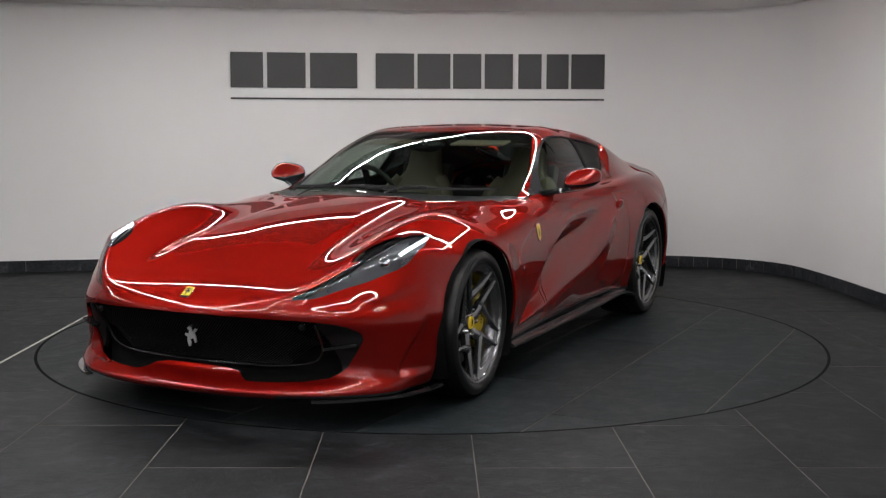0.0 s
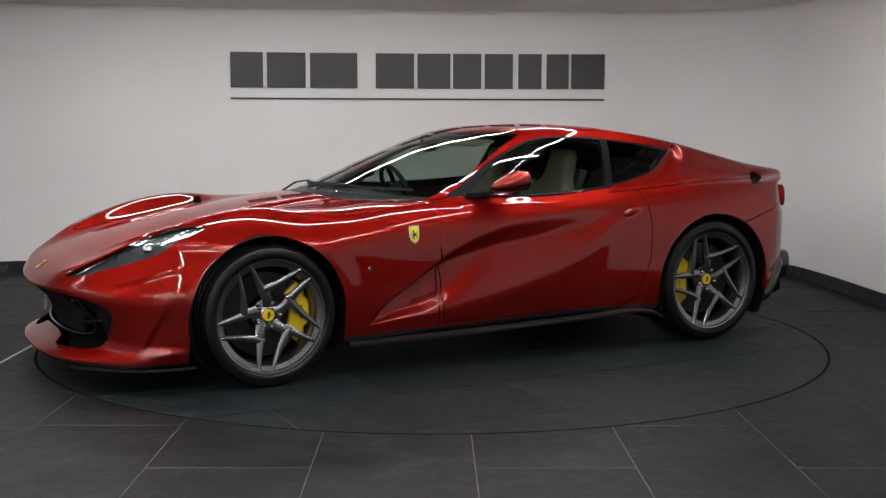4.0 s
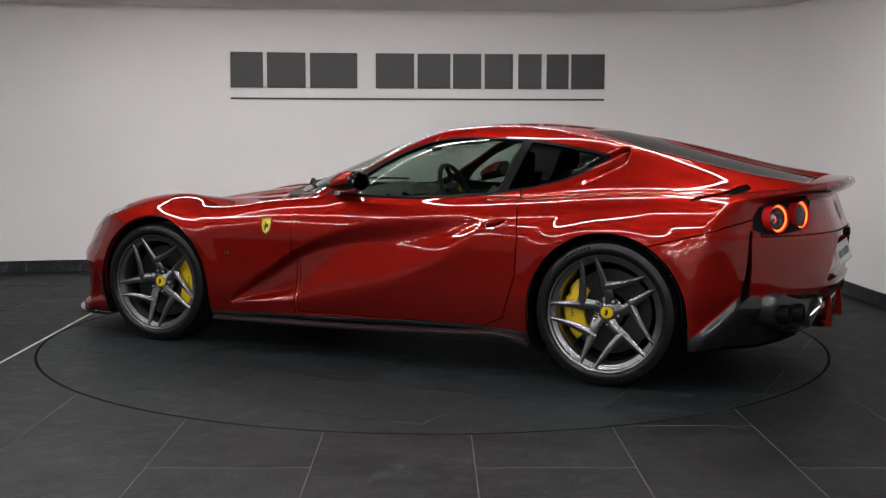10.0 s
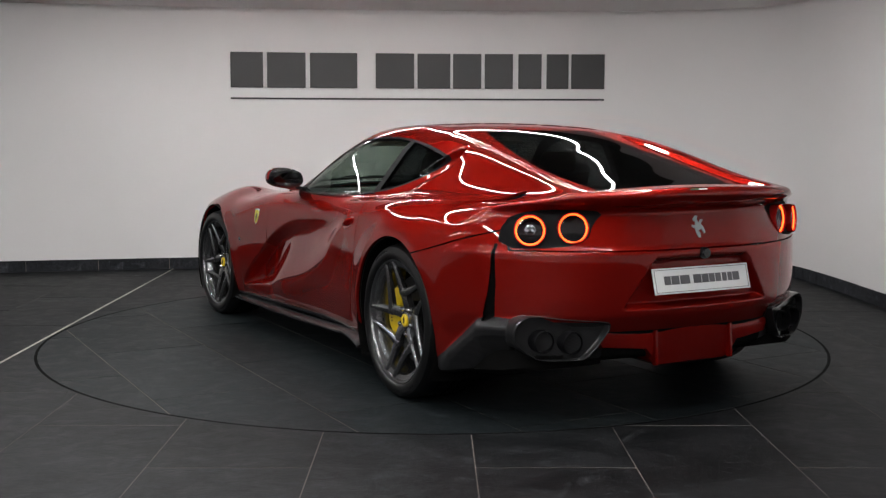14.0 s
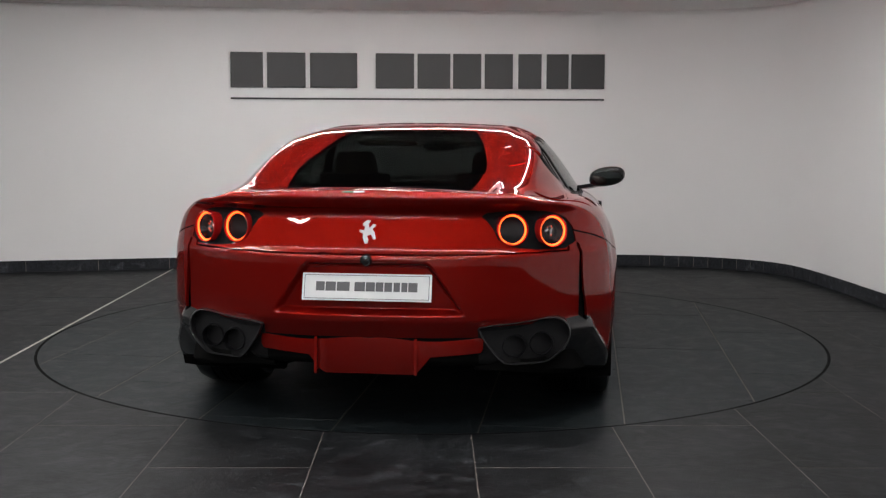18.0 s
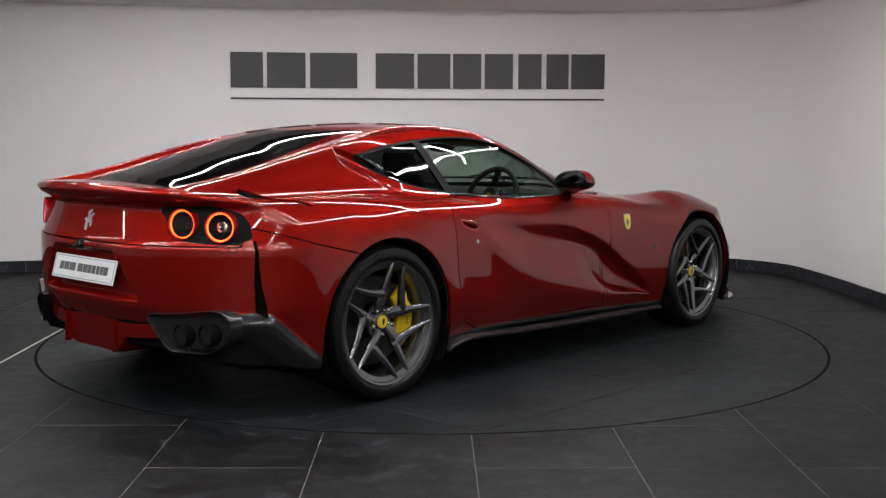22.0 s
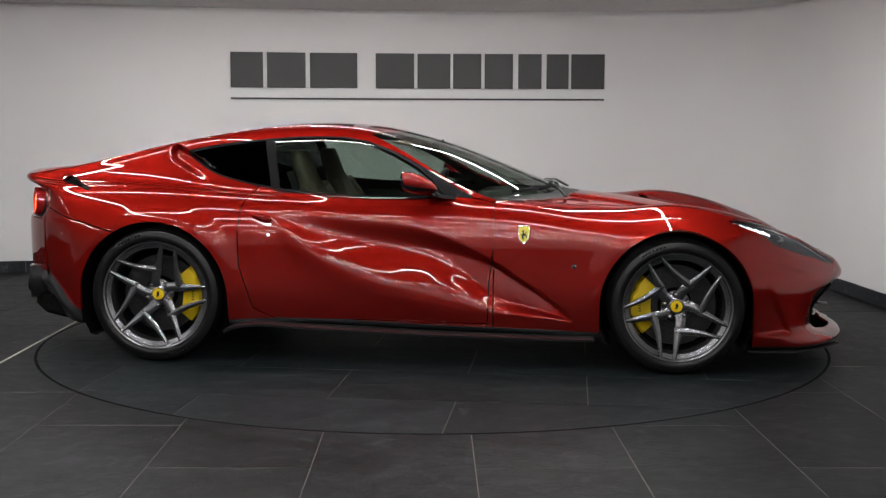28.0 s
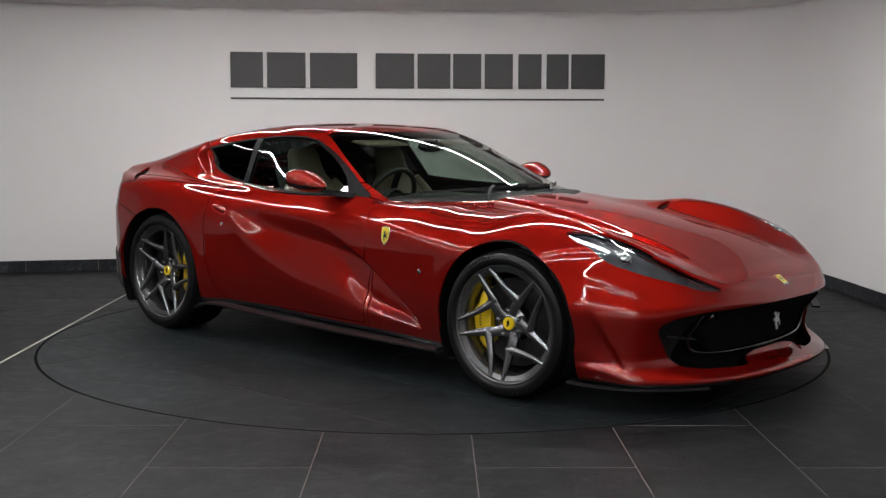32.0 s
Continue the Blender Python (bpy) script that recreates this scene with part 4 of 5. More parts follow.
# ---- lamps, badges, mirrors, trim ----
def on_skin(x, y, z):
    """The nearest place on the body's skin and the way out of it."""
    p = settle(np.array([[x, abs(y), z]]), 4)
    n = gradient(p)[0]
    n /= np.linalg.norm(n)
    s = 1 if y >= 0 else -1
    return Vector((p[0, 0], p[0, 1]*s, p[0, 2])), Vector((n[0], n[1]*s, n[2]))


def facing(p, n, up=Vector((0, 0, 1))):
    """A frame at p whose Z points along n and whose Y points up as far as it can."""
    n = n.normalized()
    xa = up.cross(n).normalized()
    ya = n.cross(xa)
    m = Matrix((xa, ya, n)).transposed().to_4x4()
    return Matrix.Translation(p) @ m


EMBLEM = [(-.1, -.5), (.02, -.48), (.04, -.3), (-.04, -.18), (.14, -.1), (.24, -.32), (.34, -.28), (.28, -.02), (.18, .12), (.34, .3), (.2, .34), (.06, .16), (.0, .34), (.1, .48),
          (-.06, .5), (-.24, .34), (-.2, .24), (-.12, .26), (-.16, .06), (-.34, .1), (-.36, .0), (-.2, -.08), (-.2, -.26)]


def emblem(size, thick, m, material, parent, name="emblem", label=""):
    return part(name, plate_mesh([(x*size, y*size) for x, y in EMBLEM], thick, m, size*.02), material, parent, label)


def shields():
    half = [(0, .048), (.02, .044), (.030, .046), (.031, .02), (.029, -.01), (.022, -.032), (0, -.05)]
    outline = half + [(-x, y) for x, y in half[-2:0:-1]]
    for s in (1, -1):
        p, n = on_skin(.587, .954*s, .708)
        m = facing(p, n)
        b = car_part("shield_badge", plate_mesh(outline, .003, m, .0008), CHROME, "yellow enamel shield badge with a chrome edge")
        part("enamel", plate_mesh([(x*.88, y*.88) for x, y in outline], .001, m @ Matrix.Translation((0, 0, .0028)), .0003), BADGE_YELLOW, b)
        emblem(.052, .001, m @ Matrix.Translation((.0, -.004, .0036)), BLACK, b)
        p, n = on_skin(.843, .978*s, .548)
        m = facing(p, n)
        mk = car_part("side_marker", lathe([(.001, .006), (.009, .006), (.012, .003), (.012, -.002)], 16, "z", m=m), CHROME, "small chrome ringed side marker")
        part("marker_lens", lathe([(.001, .0075), (.006, .007), (.0065, .005)], 12, "z", m=m), BLACK_GLOSS, mk)
    p, n = on_skin(2.258, 0, .546)
    m = facing(p, n, Vector((-1, 0, .4)))
    b = car_part("nose_badge", plate_mesh([(-.023, -.032), (.023, -.032), (.023, .032), (-.023, .032)], .003, m, .001), CHROME, "small yellow rectangular nose badge")
    part("enamel", plate_mesh([(-.021, -.022), (.021, -.022), (.021, .030), (-.021, .030)], .001, m @ Matrix.Translation((0, 0, .0028))), BADGE_YELLOW, b, smooth=False)
    emblem(.040, .001, m @ Matrix.Translation((0, .003, .0036)), BLACK, b)
    p, n = on_skin(-2.296, 0, .829)
    car_emblem = facing(p, n)
    under(emblem(.098, .004, car_emblem, SILVER, CAR, "tail_emblem", "chrome tail emblem"))
    under(emblem(.094, .006, facing(Vector((2.236, 0, .352)), Vector((1, 0, .1))), SILVER, CAR, "grille_emblem", "chrome grille emblem"))
    for k in range(7):
        y = .07 - .028*k
        p, n = on_skin(-2.13, y, 1.01)
        under(part("script_mark", plate_mesh([(-.010, -.006), (.010, -.006), (.010, .006), (-.010, .006)], .002, facing(p, n, Vector((1, 0, .2)))), CHROME, CAR, "small silver mark on the rear window", False))
    for k, mt in enumerate((FLAG_GREEN, PLATE, RED_LENS)):
        p, n = on_skin(-2.35, .07 - .045*k, .99)
        under(part("spoiler_mark", plate_mesh([(-.022, -.004), (.022, -.004), (.022, .004), (-.022, .004)], .0012, facing(p, n, Vector((1, 0, .5)))), mt, CAR, "", False))


FLAG_GREEN = mat("green_enamel", (.01, .07, .03), rough=.3)
shields()


def number_plate():
    m = facing(Vector((-2.332, 0, .611)), Vector((-1, 0, .28)))
    pl = car_part("number_plate", plate_mesh(soften([(-.262, -.055), (.262, -.055), (.262, .055), (-.262, .055)], 0), .004, m, .0012), PLATE, "white show plate with plain dark grey bars")
    for e, (w, h, x, y) in enumerate(((.506, .0022, 0, .047), (.506, .0022, 0, -.047), (.0022, .094, .252, 0), (.0022, .094, -.252, 0))):
        part("border_line", box((w, h, .0008)), GREY_INK, pl, smooth=False).matrix_local = m @ Matrix.Translation((x, y, .0046))
    for a, b in SIGN_BARS:
        x0, x1 = (a + .127)*.124, (b + .127)*.124
        part("bar", box((x1 - x0, .037, .0008)), GREY_INK, pl, smooth=False).matrix_local = m @ Matrix.Translation(((x0 + x1)/2, .002, .0046))
    p, n = on_skin(-2.33, -.0, .722)
    car_part("camera_bump", lathe([(.001, .02), (.018, .018), (.024, .008), (.026, -.01)], 18, "z", m=facing(p, n)), BLACK_GLOSS)


number_plate()


def headlights():
    for side in ("left", "right"):
        s = 1 if side == "left" else -1
        lamp = panel("headlight", [LAMP_T], LENS, side, "long clear blade-shaped headlight", push=-.001, depth=.02)
        panel("lamp_bowl", [LAMP_T], LAMP_BOWL, side, "dark lamp interior", push=-.024, depth=.0, parent=lamp)
        for k in range(5):
            p, n = on_skin(1.675 + .034*k, (.835 - .006*k)*s, .765 - .012*k)
            d = Vector((-.55, .25*s, .3)).normalized()
            part("light_bar", box((.070 - .005*k, .016, .010), (0, 0, 0), .002), DRL, lamp, "white daylight bar").matrix_local = \
                Matrix.Translation(p - n*.020) @ d.to_track_quat("X", "Z").to_matrix().to_4x4()
        p, n = on_skin(1.90, .768*s, .68)
        m = facing(p - n*.035, Vector((1, .25*s, .12)))
        part("projector", lathe([(.001, .028), (.016, .024), (.026, .010), (.028, -.01), (.034, -.012), (.036, -.03)], 24, "z", m=m), CHROME, lamp, "round projector lens")
        path = [on_skin(x, y*s, z)[0] - on_skin(x, y*s, z)[1]*.018 for x, y, z in ((2.19, .555, .55), (2.12, .615, .60), (2.03, .672, .65), (1.9, .725, .71), (1.78, .755, .75))]
        part("lamp_strip", sweep(smooth_line(path, 5), round_section(.005, 8)), CHROME, lamp, "bright lamp edging")


headlights()


def tail_lights():
    for s in (1, -1):
        for x, y, z, yaw in ((-2.112, .727, .828, 33), (-2.190, .569, .837, 24)):
            n = Vector((-math.cos(radians(yaw)), math.sin(radians(yaw))*s, .06))
            p = Vector((x, y*s, z))
            m = facing(p, n)
            l = car_part("tail_light", lathe([(.066, -.07), (.068, -.004), (.0665, .014), (.0635, .017), (.0612, .013), (.0608, .0)], 40, "z", m=m), RED_LENS, "round red tail lamp with a glowing ring")
            part("glow_ring", lathe([(.0607, .000), (.0600, .006), (.0575, .007), (.0555, .006), (.0545, .000)], 48, "z", m=m), RED_GLOW, l, "glowing orange-red ring")
            part("bowl", lathe([(.0545, .001), (.047, -.015), (.030, -.035), (.001, -.038)], 32, "z", m=m), BLACK_GLOSS, l)
            part("bulb_ring", lathe([(.024, -.030), (.023, -.018), (.018, -.016), (.014, -.022), (.001, -.024)], 24, "z", m=m), CHROME, l)
            part("clear_lens", lathe([(.054, .003), (.035, .006), (.001, .007)], 32, "z", m=m), LENS, l)


tail_lights()


def exhausts():
    shape = [(.815, .415), (.795, .462), (.745, .484), (.60, .464), (.45, .456), (.437, .44), (.485, .362), (.535, .300), (.56, .292), (.70, .290), (.735, .300), (.802, .355)]
    for s in (1, -1):
        bm = bmesh.new()
        rows = []
        cy, cz = .63, .375
        for x, k in ((-1.95, 1.0), (-2.10, 1.0), (-2.272, 1.0), (-2.290, .992), (-2.297, .970), (-2.294, .945), (-2.275, .930), (-2.262, .925)):
            rows.append([bm.verts.new((x + (.46*max(y - .45, 0) if x < -2.05 else 0), s*(cy + (y - cy)*k), cz + (z - cz)*k)) for y, z in soften(shape, 1)])
        for a, b in zip(rows, rows[1:]):
            for i in range(len(a)):
                bm.faces.new((a[i], a[(i + 1) % len(a)], b[(i + 1) % len(a)], b[i]))
        bm.faces.new(rows[-1])
        h = car_part("exhaust_surround", bm, CARBON, "glossy carbon fibre exhaust surround")
        for y, z in ((.692, .372), (.584, .366)):
            m = Matrix.Translation((-2.283 + .46*(y - .45), y*s, z))
            part("exhaust_pipe", lathe([(.042, .15), (.043, .0), (.0445, -.008), (.0475, -.007), (.0485, .0), (.048, .10)], 32, "x", m=m), SATIN_BLACK, h, "dark round tailpipe")
            part("pipe_inside", lathe([(.044, .05), (.001, .052)], 24, "x", m=m), DARK_FELT, h)
        rows, bm = [], bmesh.new()
        for x, y1, z0, z1 in ((-1.79, .88, .20, .27), (-1.92, .87, .21, .30), (-2.05, .82, .225, .33), (-2.14, .72, .245, .33), (-2.19, .62, .26, .32)):
            rows.append([bm.verts.new((x, y*s, z)) for y, z in ((.42, z0), (y1 - .03, z0), (y1, z0 + .02), (y1 - .015, z1), (.42, z1))])
        for a, b in zip(rows, rows[1:]):
            for i in range(5):
                bm.faces.new((a[i], a[(i + 1) % 5], b[(i + 1) % 5], b[i]))
        bm.faces.new(rows[0])
        bm.faces.new(rows[-1])
        car_part("lower_valance", bm, DARK_FELT, "black plastic rear valance")


exhausts()


def diffuser():
    bm = bmesh.new()
    rows = []
    for y in np.linspace(-.46, .46, 93):
        a = abs(y)
        zt = .412 - .012*max(0, (a - .42)/.04)**2
        zb = float(np.interp(a, [0, .18, .205, .25, .45, .46], [.246, .243, .262, .318, .334, .350]))
        x = -2.302 + .28*y*y
        d = .016*max(0, min(1, (.196 - a)/.012))
        rows.append([bm.verts.new((px, y, pz)) for px, pz in ((-2.10, zt), (x + .010, zt), (x, zt - .007), (x - .004 + .35*d, (zt + zb)/2), (x + d, zb + .006), (x + .010 + d, zb), (-2.10, zb))])
    for a, b in zip(rows, rows[1:]):
        for k in range(6):
            bm.faces.new((a[k], a[k + 1], b[k + 1], b[k]))
    bm.faces.new(rows[0])
    bm.faces.new(rows[-1])
    d = car_part("diffuser", bm, PAINT, "red rear diffuser")
    for y in (.205, -.205):
        part("fin", plate_mesh([(.03, .150), (.102, .148), (.112, .0), (.09, -.004), (.05, .03)], .012, Matrix.Translation((-2.205, y + .006, .255)) @ Matrix.Rotation(radians(90), 4, "X")
                               @ Matrix.Rotation(radians(180), 4, "Y"), .003), PAINT, d)


diffuser()


def mirrors():
    for s in (1, -1):
        bm = bmesh.new()
        bmesh.ops.create_uvsphere(bm, u_segments=28, v_segments=18, radius=1)
        for v in bm.verts:
            x, y, z = v.co
            taper = .72 + .28*(1 - (x*.5 + .5))          # narrower towards the front
            X = x*.105
            if x < -.55:
                X = -.058 + (x + .55)*.02
            y, z = math.copysign(abs(y)**.8, y), math.copysign(abs(z)**.85, z)
            v.co = (.035 + X*1.08, s*(.985 + y*.120*taper), .955 + z*(.062 if z > 0 else .050)*(1 - .35*(x > 0)*x) - .02*x + .014*y)
        low, rear = bm.copy(), bm.copy()
        for b, cuts in ((bm, (((0, 0, .958), (.16, 0, 1), True), ((-.006, 0, 0), (1, 0, .25), True))), (low, (((0, 0, .958), (.16, 0, 1), False), ((-.006, 0, 0), (1, 0, .25), True))),
                        (rear, (((-.006, 0, 0), (1, 0, .25), False),))):
            for co, no, up in cuts:
                co = (co[0], co[1], .95) if co[2] == 0 else co
                bmesh.ops.bisect_plane(b, geom=b.verts[:] + b.edges[:] + b.faces[:], plane_co=co, plane_no=no, clear_inner=up, clear_outer=not up)
        mir = car_part("door_mirror", bm, PAINT, "red door mirror on a black arm")
        part("mirror_base", low, BLACK_GLOSS, mir)
        part("mirror_bezel", rear, BLACK_GLOSS, mir)
        part("mirror_glass", lathe([(.001, 0), (.6, .0), (.84, .002), (.86, .006)], 28, "x", m=Matrix.Translation((-.0385, .985*s, .962)) @ Matrix.Diagonal((1, .098, .053, 1))), MIRROR_GLASS, mir, "dark mirror glass")
        arm = [(.06, .965*s, .925), (.09, .90*s, .905), (.14, .84*s, .893), (.20, .79*s, .888)]
        part("mirror_arm", sweep(smooth_line(arm, 6), [(-.045, -.010), (.045, -.012), (.045, .008), (-.035, .012)]), BLACK_GLOSS, mir)


MIRROR_GLASS = mat("mirror_glass", (.035, .04, .04), rough=.02, metal=1.0, vary=.01)
mirrors()


def door_fittings():
    for side, door in DOORS.items():
        s = 1 if side == "left" else -1
        p, n = on_skin(-.785, .955*s, .775)
        m = facing(p, n) @ Matrix.Rotation(radians(14)*s, 4, "Z")
        part("handle_recess", plate_mesh(soften([(-.07*s, -.012), (-.05*s, -.03), (.05*s, -.026), (.072*s, .0), (.055*s, .026), (-.03*s, .02)], 2), .002, m), RED_LENS, door)
        bm = bmesh.new()
        bmesh.ops.create_uvsphere(bm, u_segments=20, v_segments=10, radius=1)
        for v in bm.verts:
            v.co = Vector((v.co.x*.062, v.co.y*.02*(1 - .45*v.co.x*s), max(v.co.z, -.2)*.02))
        bmesh.ops.transform(bm, matrix=m @ Matrix.Translation((0, .004, .004)), verts=bm.verts[:])
        part("handle", bm, PAINT, door, "red flap door handle")
        # bright strip at the foot of the glass
        line = [on_skin(x, y*s, z)[0] + Vector((0, .002*s, 0)) for x, y, z in ((.20, .80, .882), (.06, .83, .876), (-.2, .84, .876), (-.42, .835, .884), (-.62, .81, .902), (-.76, .79, .915))]
        part("belt_strip", sweep(smooth_line(line, 5), round_section(.004, 8)), BLACK_GLOSS, door)
    p, n = on_skin(-.745, -.963, .687)
    part("lock", lathe([(.001, .003), (.009, .003), (.010, .0)], 16, "z", m=facing(p, n)), CHROME, DOORS["right"], "small chrome door lock")
    ring = []
    for k in range(36):
        a = 2*math.pi*k/36
        ring.append(on_skin(-1.635 + .072*math.cos(a), -.53 - .035*math.sin(a), 1.005 + .022*math.sin(a))[0])
    car_part("fuel_flap", sweep(ring, round_section(.0018, 6), True), RED_LENS, "round fuel flap joint")


door_fittings()


def skirts():
    for s in (1, -1):
        line = smooth_line([(.95, .945*s, .175), (.6, .945*s, .178), (.17, .94*s, .183), (-.3, .945*s, .197), (-.6, .955*s, .212), (-.80, .965*s, .222), (-.93, .972*s, .205), (-.985, .97*s, .18)], 6)
        car_part("sill_blade", sweep(line, [(-.03*s, -.012), (.024*s, -.014), (.028*s, -.003), (.012*s, .006), (-.03*s, .010)]), CARBON, "thin glossy carbon sill blade")
        line = smooth_line([(nose_plan(y) + .012, y*s, .122) for y in (.60, .66, .74, .82, .88)] + [(1.80, .93*s, .126), (1.72, .94*s, .13)], 5)
        line = [Vector((float(p[0]), float(p[1]), float(p[2]))) for p in line]
        car_part("splitter_blade", sweep(line, [(-.016, -.004), (.016, -.004), (.016, .004), (-.016, .004)]), CARBON, "thin glossy carbon splitter blade")


skirts()


# ---- grille ----
def grille():
    """Mesh of crossing wires behind the mouth, with its dark surround, rail and side vanes."""
    def depth(y, z):
        y = abs(y)
        return float(nose_plan(y) + nose_prof(z)*(1 - .7*step(.55, .85, y))) - .028

    panel("grille_back", [GRILLE, CHEEK], DARK_FELT, "both", "black panel behind the grille", push=-.06)
    for side in ("left", "right"):
        panel("mouth_cheek", [CHEEK], BLACK, side, "black plastic side of the mouth", push=-.016, depth=.02)
    verts, faces = [], []
    z0, z1 = .245, .458
    for sgn in (1, -1):
        for k in range(-48, 49):
            pts = []
            for i in range(13):
                z = z0 + (z1 - z0)*i/12
                y = k*.0145 + sgn*(z - z0)*1.35
                if abs(y) < .60 - .8*(z1 - z)*(z < .32):
                    pts.append(Vector((depth(y, z), y, z)))
            for a, b in zip(pts, pts[1:]):
                d = Vector((0, b.z - a.z, -(b.y - a.y))).normalized()*.0016
                n = len(verts)
                verts += [a - d, a + d, b + d, b - d, a + Vector((.004, 0, 0)), b + Vector((.004, 0, 0))]
                faces += [(n, n + 4, n + 5, n + 3), (n + 4, n + 1, n + 2, n + 5)]
    me = mesh_of("grille_mesh", verts, faces, BLACK, smooth=False)
    tagged(car_part("grille_mesh", me, BLACK, "black wire mesh grille"), kind="stuff")
    rail = [Vector((depth(y, z) + .02, y, z)) for y, z in ((-.60, .44), (-.585, .33), (-.54, .262), (-.40, .242), (-.2, .238), (0, .237), (.2, .238), (.40, .242), (.54, .262), (.585, .33), (.60, .44))]
    car_part("grille_rail", sweep(smooth_line(rail, 6), round_section(.007, 10)), BLACK_GLOSS, "black rail round the grille")
    for s in (1, -1):
        car_part("vane", sweep([(2.155, .615*s, .333), (2.125, .67*s, .341), (2.085, .735*s, .352)], [(-.02, -.004), (.02, -.006), (.02, .006), (-.02, .004)]), BLACK_GLOSS, "thin black vane")
        car_part("parking_sensor", lathe([(.001, .012), (.014, .010), (.016, .0)], 16, "x", m=Matrix.Translation((2.192, .54*s, .425))), BLACK_GLOSS)


grille()


# ---- wipers and cabin ----
def wipers():
    for y0, y1 in ((-.62, .16), (.0, .66)):
        pts = []
        for k in range(9):
            y = y0 + (y1 - y0)*k/8
            x = .765 - .60*y*y - .02 - (.035*k/8)
            p, n = on_skin(x, y, .92)
            pts.append(p + n*.009)
        w = car_part("wiper", sweep(pts, [(-.005, -.007), (.005, -.007), (.003, .006), (-.003, .006)]), BLACK, "black wiper blade")
        a, na = on_skin(.80, (y0 + y1)/2 - .18, .90)
        part("wiper_arm", sweep([a + na*.01, (a + pts[4])/2 + Vector((0, 0, .03)), pts[4] + Vector((0, 0, .012))], [(-.009, -.004), (.009, -.004), (.007, .004), (-.007, .004)]), BLACK, w)


wipers()


def seat(y):
    """A sports seat in cream leather with dark shoulder bands."""
    s = new("seat")
    tagged(s, "cream leather sports seat with dark bands")
    s.parent = CAR
    s.matrix_basis = pose(-.40, y, 0)
    under(s)

    def pad(name, rows, material, label=""):
        bm = bmesh.new()
        rings = []
        for (x, z, w, t, lean) in rows:
            ring = []
            for k in range(20):
                a = 2*math.pi*k/20
                cx, cy = math.cos(a), math.sin(a)
                r = (abs(cx)**3.2 + abs(cy)**3.2)**(-1/3.2)
                ring.append(bm.verts.new((x + cy*r*t*math.cos(lean), cx*r*w, z + cy*r*t*math.sin(lean))))
            rings.append(ring)
        for a, b in zip(rings, rings[1:]):
            for i in range(20):
                bm.faces.new((a[i], a[(i + 1) % 20], b[(i + 1) % 20], b[i]))
        bm.faces.new(rings[0])
        bm.faces.new(rings[-1])
        return part(name, bm, material, s, label)
    pad("backrest", [(-.06, .42, .21, .07, .2), (-.09, .52, .23, .07, .2), (-.14, .66, .245, .065, .25), (-.19, .78, .235, .06, .25), (-.235, .88, .20, .055, .25), (-.265, .95, .13, .05, .25),
                     (-.29, 1.02, .115, .05, .2), (-.305, 1.08, .11, .045, .1), (-.31, 1.115, .09, .035, 0)], CREAM)
    pad("seat_base", [(-.12, .36, .22, .06, 1.45), (.05, .385, .235, .06, 1.5), (.25, .40, .23, .06, 1.6), (.36, .41, .20, .045, 1.7)], CREAM)
    for e in (1, -1):
        part("bolster", sweep(smooth_line([(-.02, .20*e, .46), (-.05, .235*e, .58), (-.11, .245*e, .70), (-.17, .215*e, .82), (-.22, .15*e, .91)], 5), round_section(.042, 10)), CREAM, s)
    for k in range(4):
        part("seam", sweep([Vector((-.02 - .035*k + .028, yy, .58 + .08*k)) for yy in (-.12, -.06, 0, .06, .12)], round_section(.004, 6)), BLACK_LEATHER, s)
    part("back_shell", sweep(smooth_line([(-.17, 0, .45), (-.22, 0, .66), (-.28, 0, .85), (-.335, 0, 1.0)], 5), [(-.19, -.01), (.19, -.01), (.17, .02), (-.17, .02)], up=Vector((1, 0, 0))), BLACK_LEATHER, s)
    return s


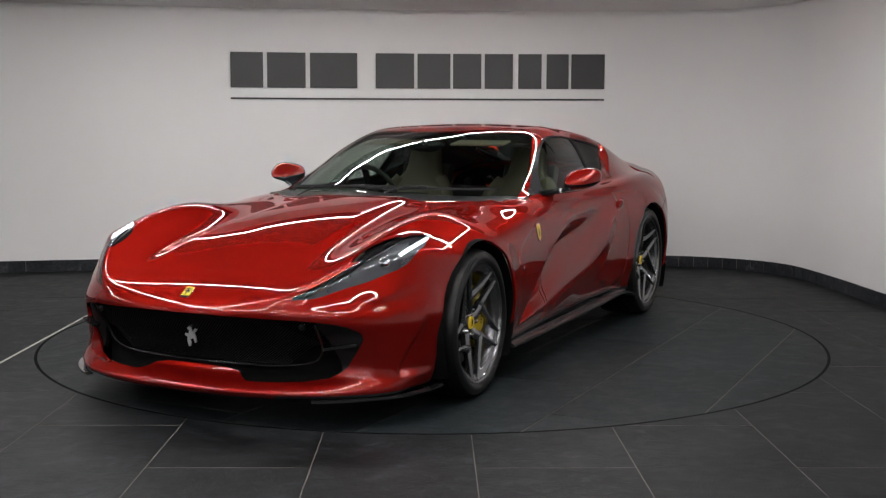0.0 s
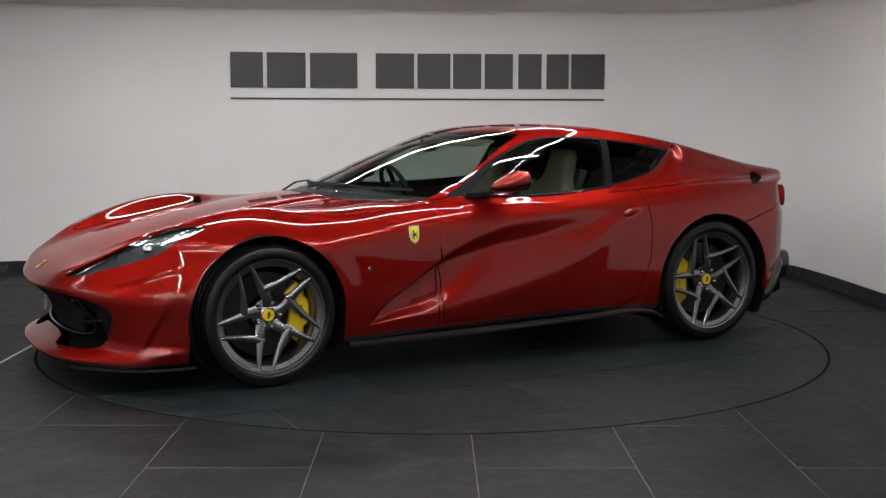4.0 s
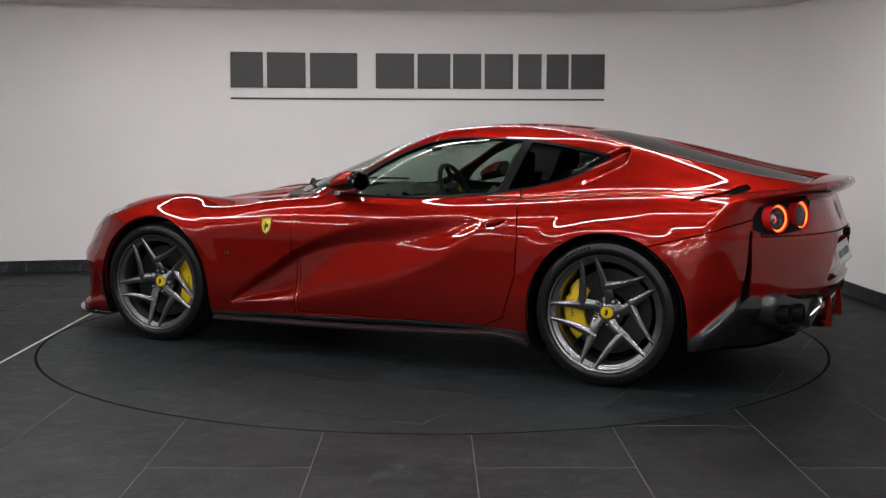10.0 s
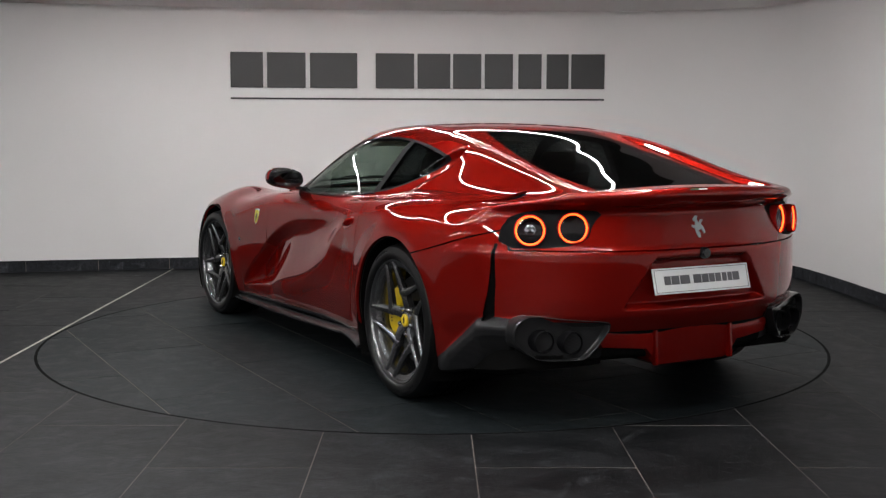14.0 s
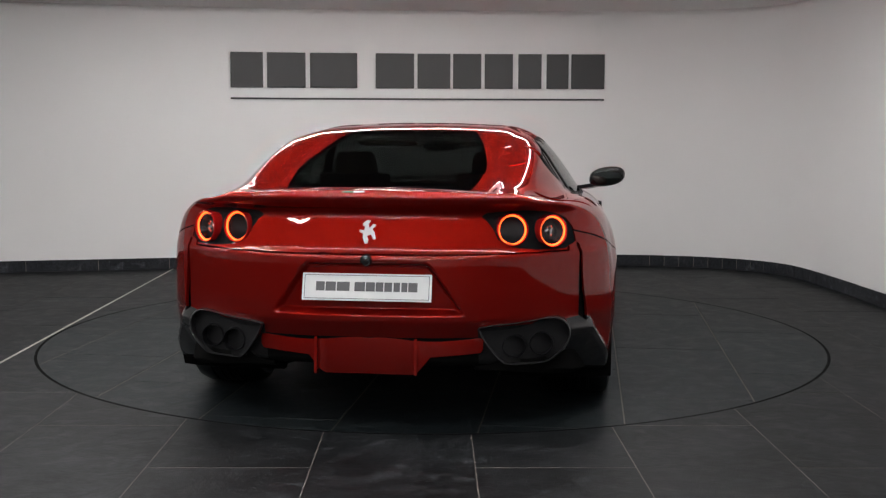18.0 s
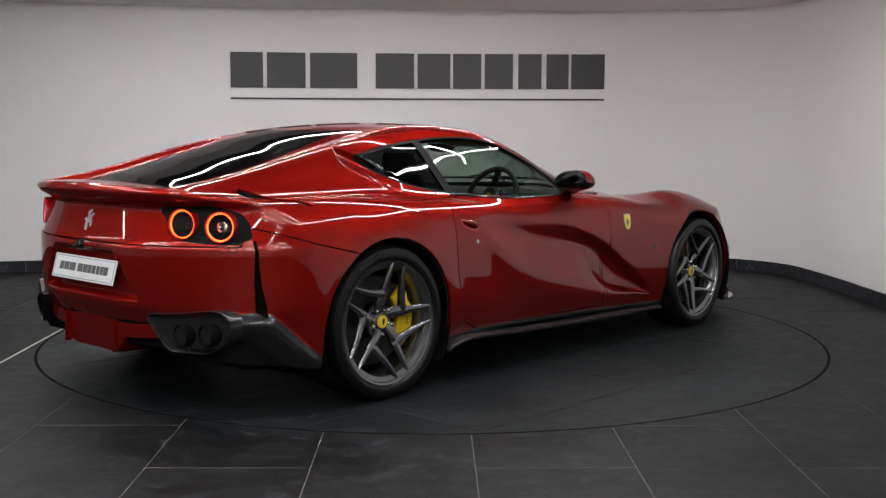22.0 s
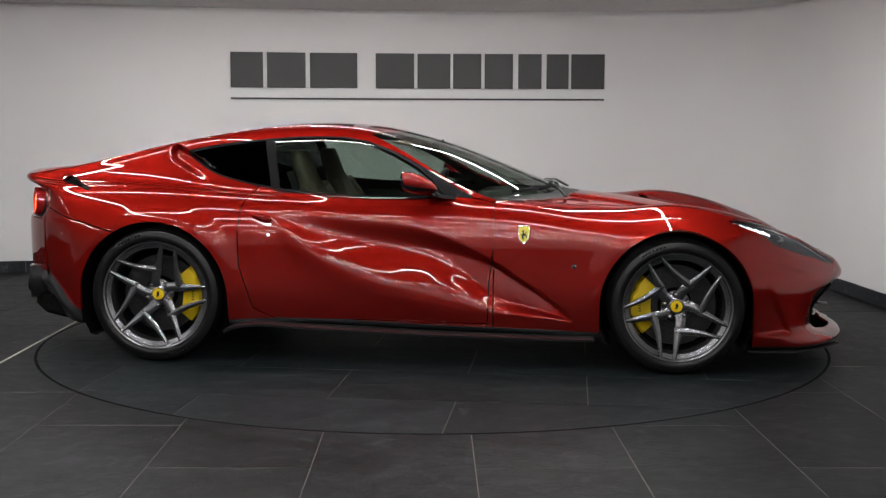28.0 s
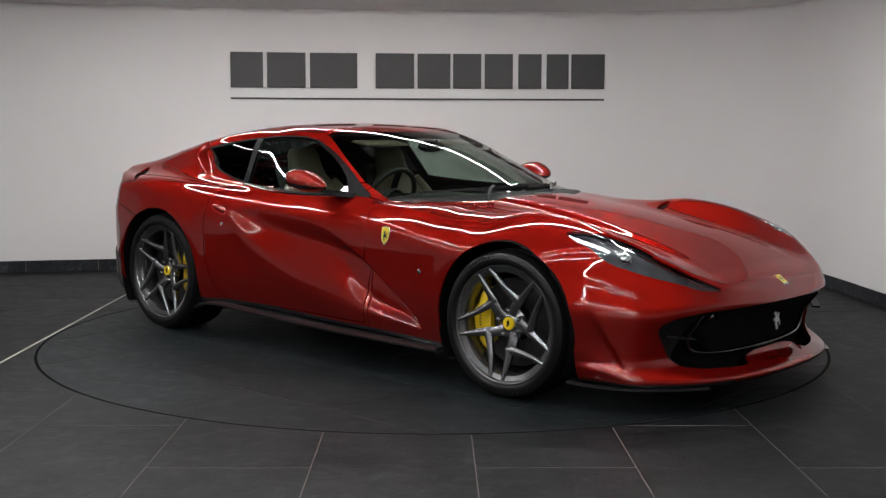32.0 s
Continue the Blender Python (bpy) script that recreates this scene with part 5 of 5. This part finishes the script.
def cabin():
    seat(.37)
    seat(-.37)
    # dashboard: a long rounded form across the cabin
    bm = bmesh.new()
    rings = []
    for y in np.linspace(-.74, .74, 25):
        hump = .03*math.exp(-((y + .37)/.2)**2)
        back = .05*(abs(y)/.74)**2
        rings.append([bm.verts.new((x - back, y, z)) for x, z in ((.72, .60), (.74, .80), (.62, .868), (.46, .872 + hump), (.33, .862 + hump), (.27, .83), (.29, .74), (.36, .60))])
    for a, b in zip(rings, rings[1:]):
        for i in range(8):
            bm.faces.new((a[i], a[(i + 1) % 8], b[(i + 1) % 8], b[i]))
    bm.faces.new(rings[0])
    bm.faces.new(rings[-1])
    d = car_part("dashboard", bm, BLACK_LEATHER, "black leather dashboard")
    for y in (-.60, -.10, .10, .60):
        m = Matrix.Translation((.275, y, .80)) @ Matrix.Rotation(radians(-12), 4, "Y")
        part("air_vent", lathe([(.045, .02), (.045, -.012), (.037, -.016), (.033, .0), (.001, .004)], 24, "x", m=m), CHROME if abs(y) > .3 else BLACK_GLOSS, d, "round air vent")
    car_part("centre_console", box((1.0, .20, .22), (-.15, 0, .50), .03), BLACK_LEATHER)
    car_part("cabin_floor", box((1.9, 1.5, .02), (-.35, 0, .30)), LINING)
    car_part("rear_shelf", box((.62, 1.1, .06), (-1.12, 0, .80), .02), BLACK_LEATHER, "black parcel shelf")
    car_part("bulkhead", box((.04, 1.2, .5), (-.84, 0, .55), .01), BLACK_LEATHER)
    # steering wheel on the right-hand side
    m = Matrix.Translation((.05, -.37, .845)) @ Matrix.Rotation(radians(-66), 4, "Y")
    ring = [m @ Vector((.178*math.cos(a)*(.93 if math.cos(a) < -.5 else 1), .178*math.sin(a), 0)) for a in (2*math.pi*k/48 for k in range(48))]
    w = car_part("steering_wheel", sweep(ring, round_section(.0155, 10), True, up=m.to_3x3() @ Vector((0, 0, 1))), BLACK_LEATHER, "black leather steering wheel")
    part("wheel_boss", lathe([(.001, .03), (.05, .028), (.065, .012), (.068, -.03)], 28, "z", m=m), BLACK_LEATHER, w)
    part("wheel_badge", lathe([(.001, .034), (.016, .033), (.018, .028)], 18, "z", m=m), YELLOW, w)
    for a in (0, 180, 270):
        c, sn = math.cos(radians(a + 90)), math.sin(radians(a + 90))
        part("wheel_spoke", sweep([m @ Vector((.05*c, .05*sn, .0)), m @ Vector((.11*c, .11*sn, .004)), m @ Vector((.17*c, .17*sn, .0))], [(-.02, -.007), (.02, -.007), (.02, .007), (-.02, .007)],
                                   up=m.to_3x3() @ Vector((0, 0, 1))), BLACK_GLOSS, w)
    part("column", sweep([m @ Vector((0, 0, -.02)), Vector((.36, -.37, .74))], round_section(.045, 14)), BLACK_LEATHER, w)
    bm = bmesh.new()
    bmesh.ops.create_uvsphere(bm, u_segments=24, v_segments=12, radius=1, matrix=Matrix.Translation((.02, 0, 1.135)) @ Matrix.Diagonal((.02, .115, .036, 1)))
    r = car_part("rear_view_mirror", bm, BLACK_GLOSS, "black rear-view mirror")
    part("mirror_stem", sweep([(.025, 0, 1.14), (.07, 0, 1.17)], round_section(.01, 8)), BLACK, r)
    for s in (1, -1):
        car_part("sun_visor", box((.13, .34, .012), (-.10, .30*s, 1.155), .005, turn=Matrix.Rotation(radians(10), 4, "Y")), CREAM)
        car_part("door_card", sweep(smooth_line([(.35, .80*s, .72), (.0, .835*s, .74), (-.4, .835*s, .75), (-.75, .80*s, .77)], 5), [(-.03, -.16), (.02, -.16), (.02, .10), (-.03, .08)]), BLACK_LEATHER)


cabin()


def motions():
    """The turntable and the car on it turn evenly, clockwise seen from above."""
    rows = [(t/2, pose(0, 0, 0, 0, 0, 243.215 - 8.934*t/2)) for t in range(65)]
    walk(TURNTABLE, rows)
    walk(CAR, rows)


lay_tiles(FLOOR, [-8.89 + .6*k for k in range(11)] + [-2.29, -1.67, -1.06, -.452, .155, .75, 1.345, 1.942, 2.54, 3.14, 3.74], (-9, 4), -.34, floor_keep, SLATE, shift=1)
lay_tiles(TURNTABLE, [.125 + .604*k for k in range(-4, 5)], (-3, 3), .31, lambda x, y: np.hypot(x, y) - TURN_R + .0095, SLATE_TURN, True, gap=.0065, cross=.0065)
motions()
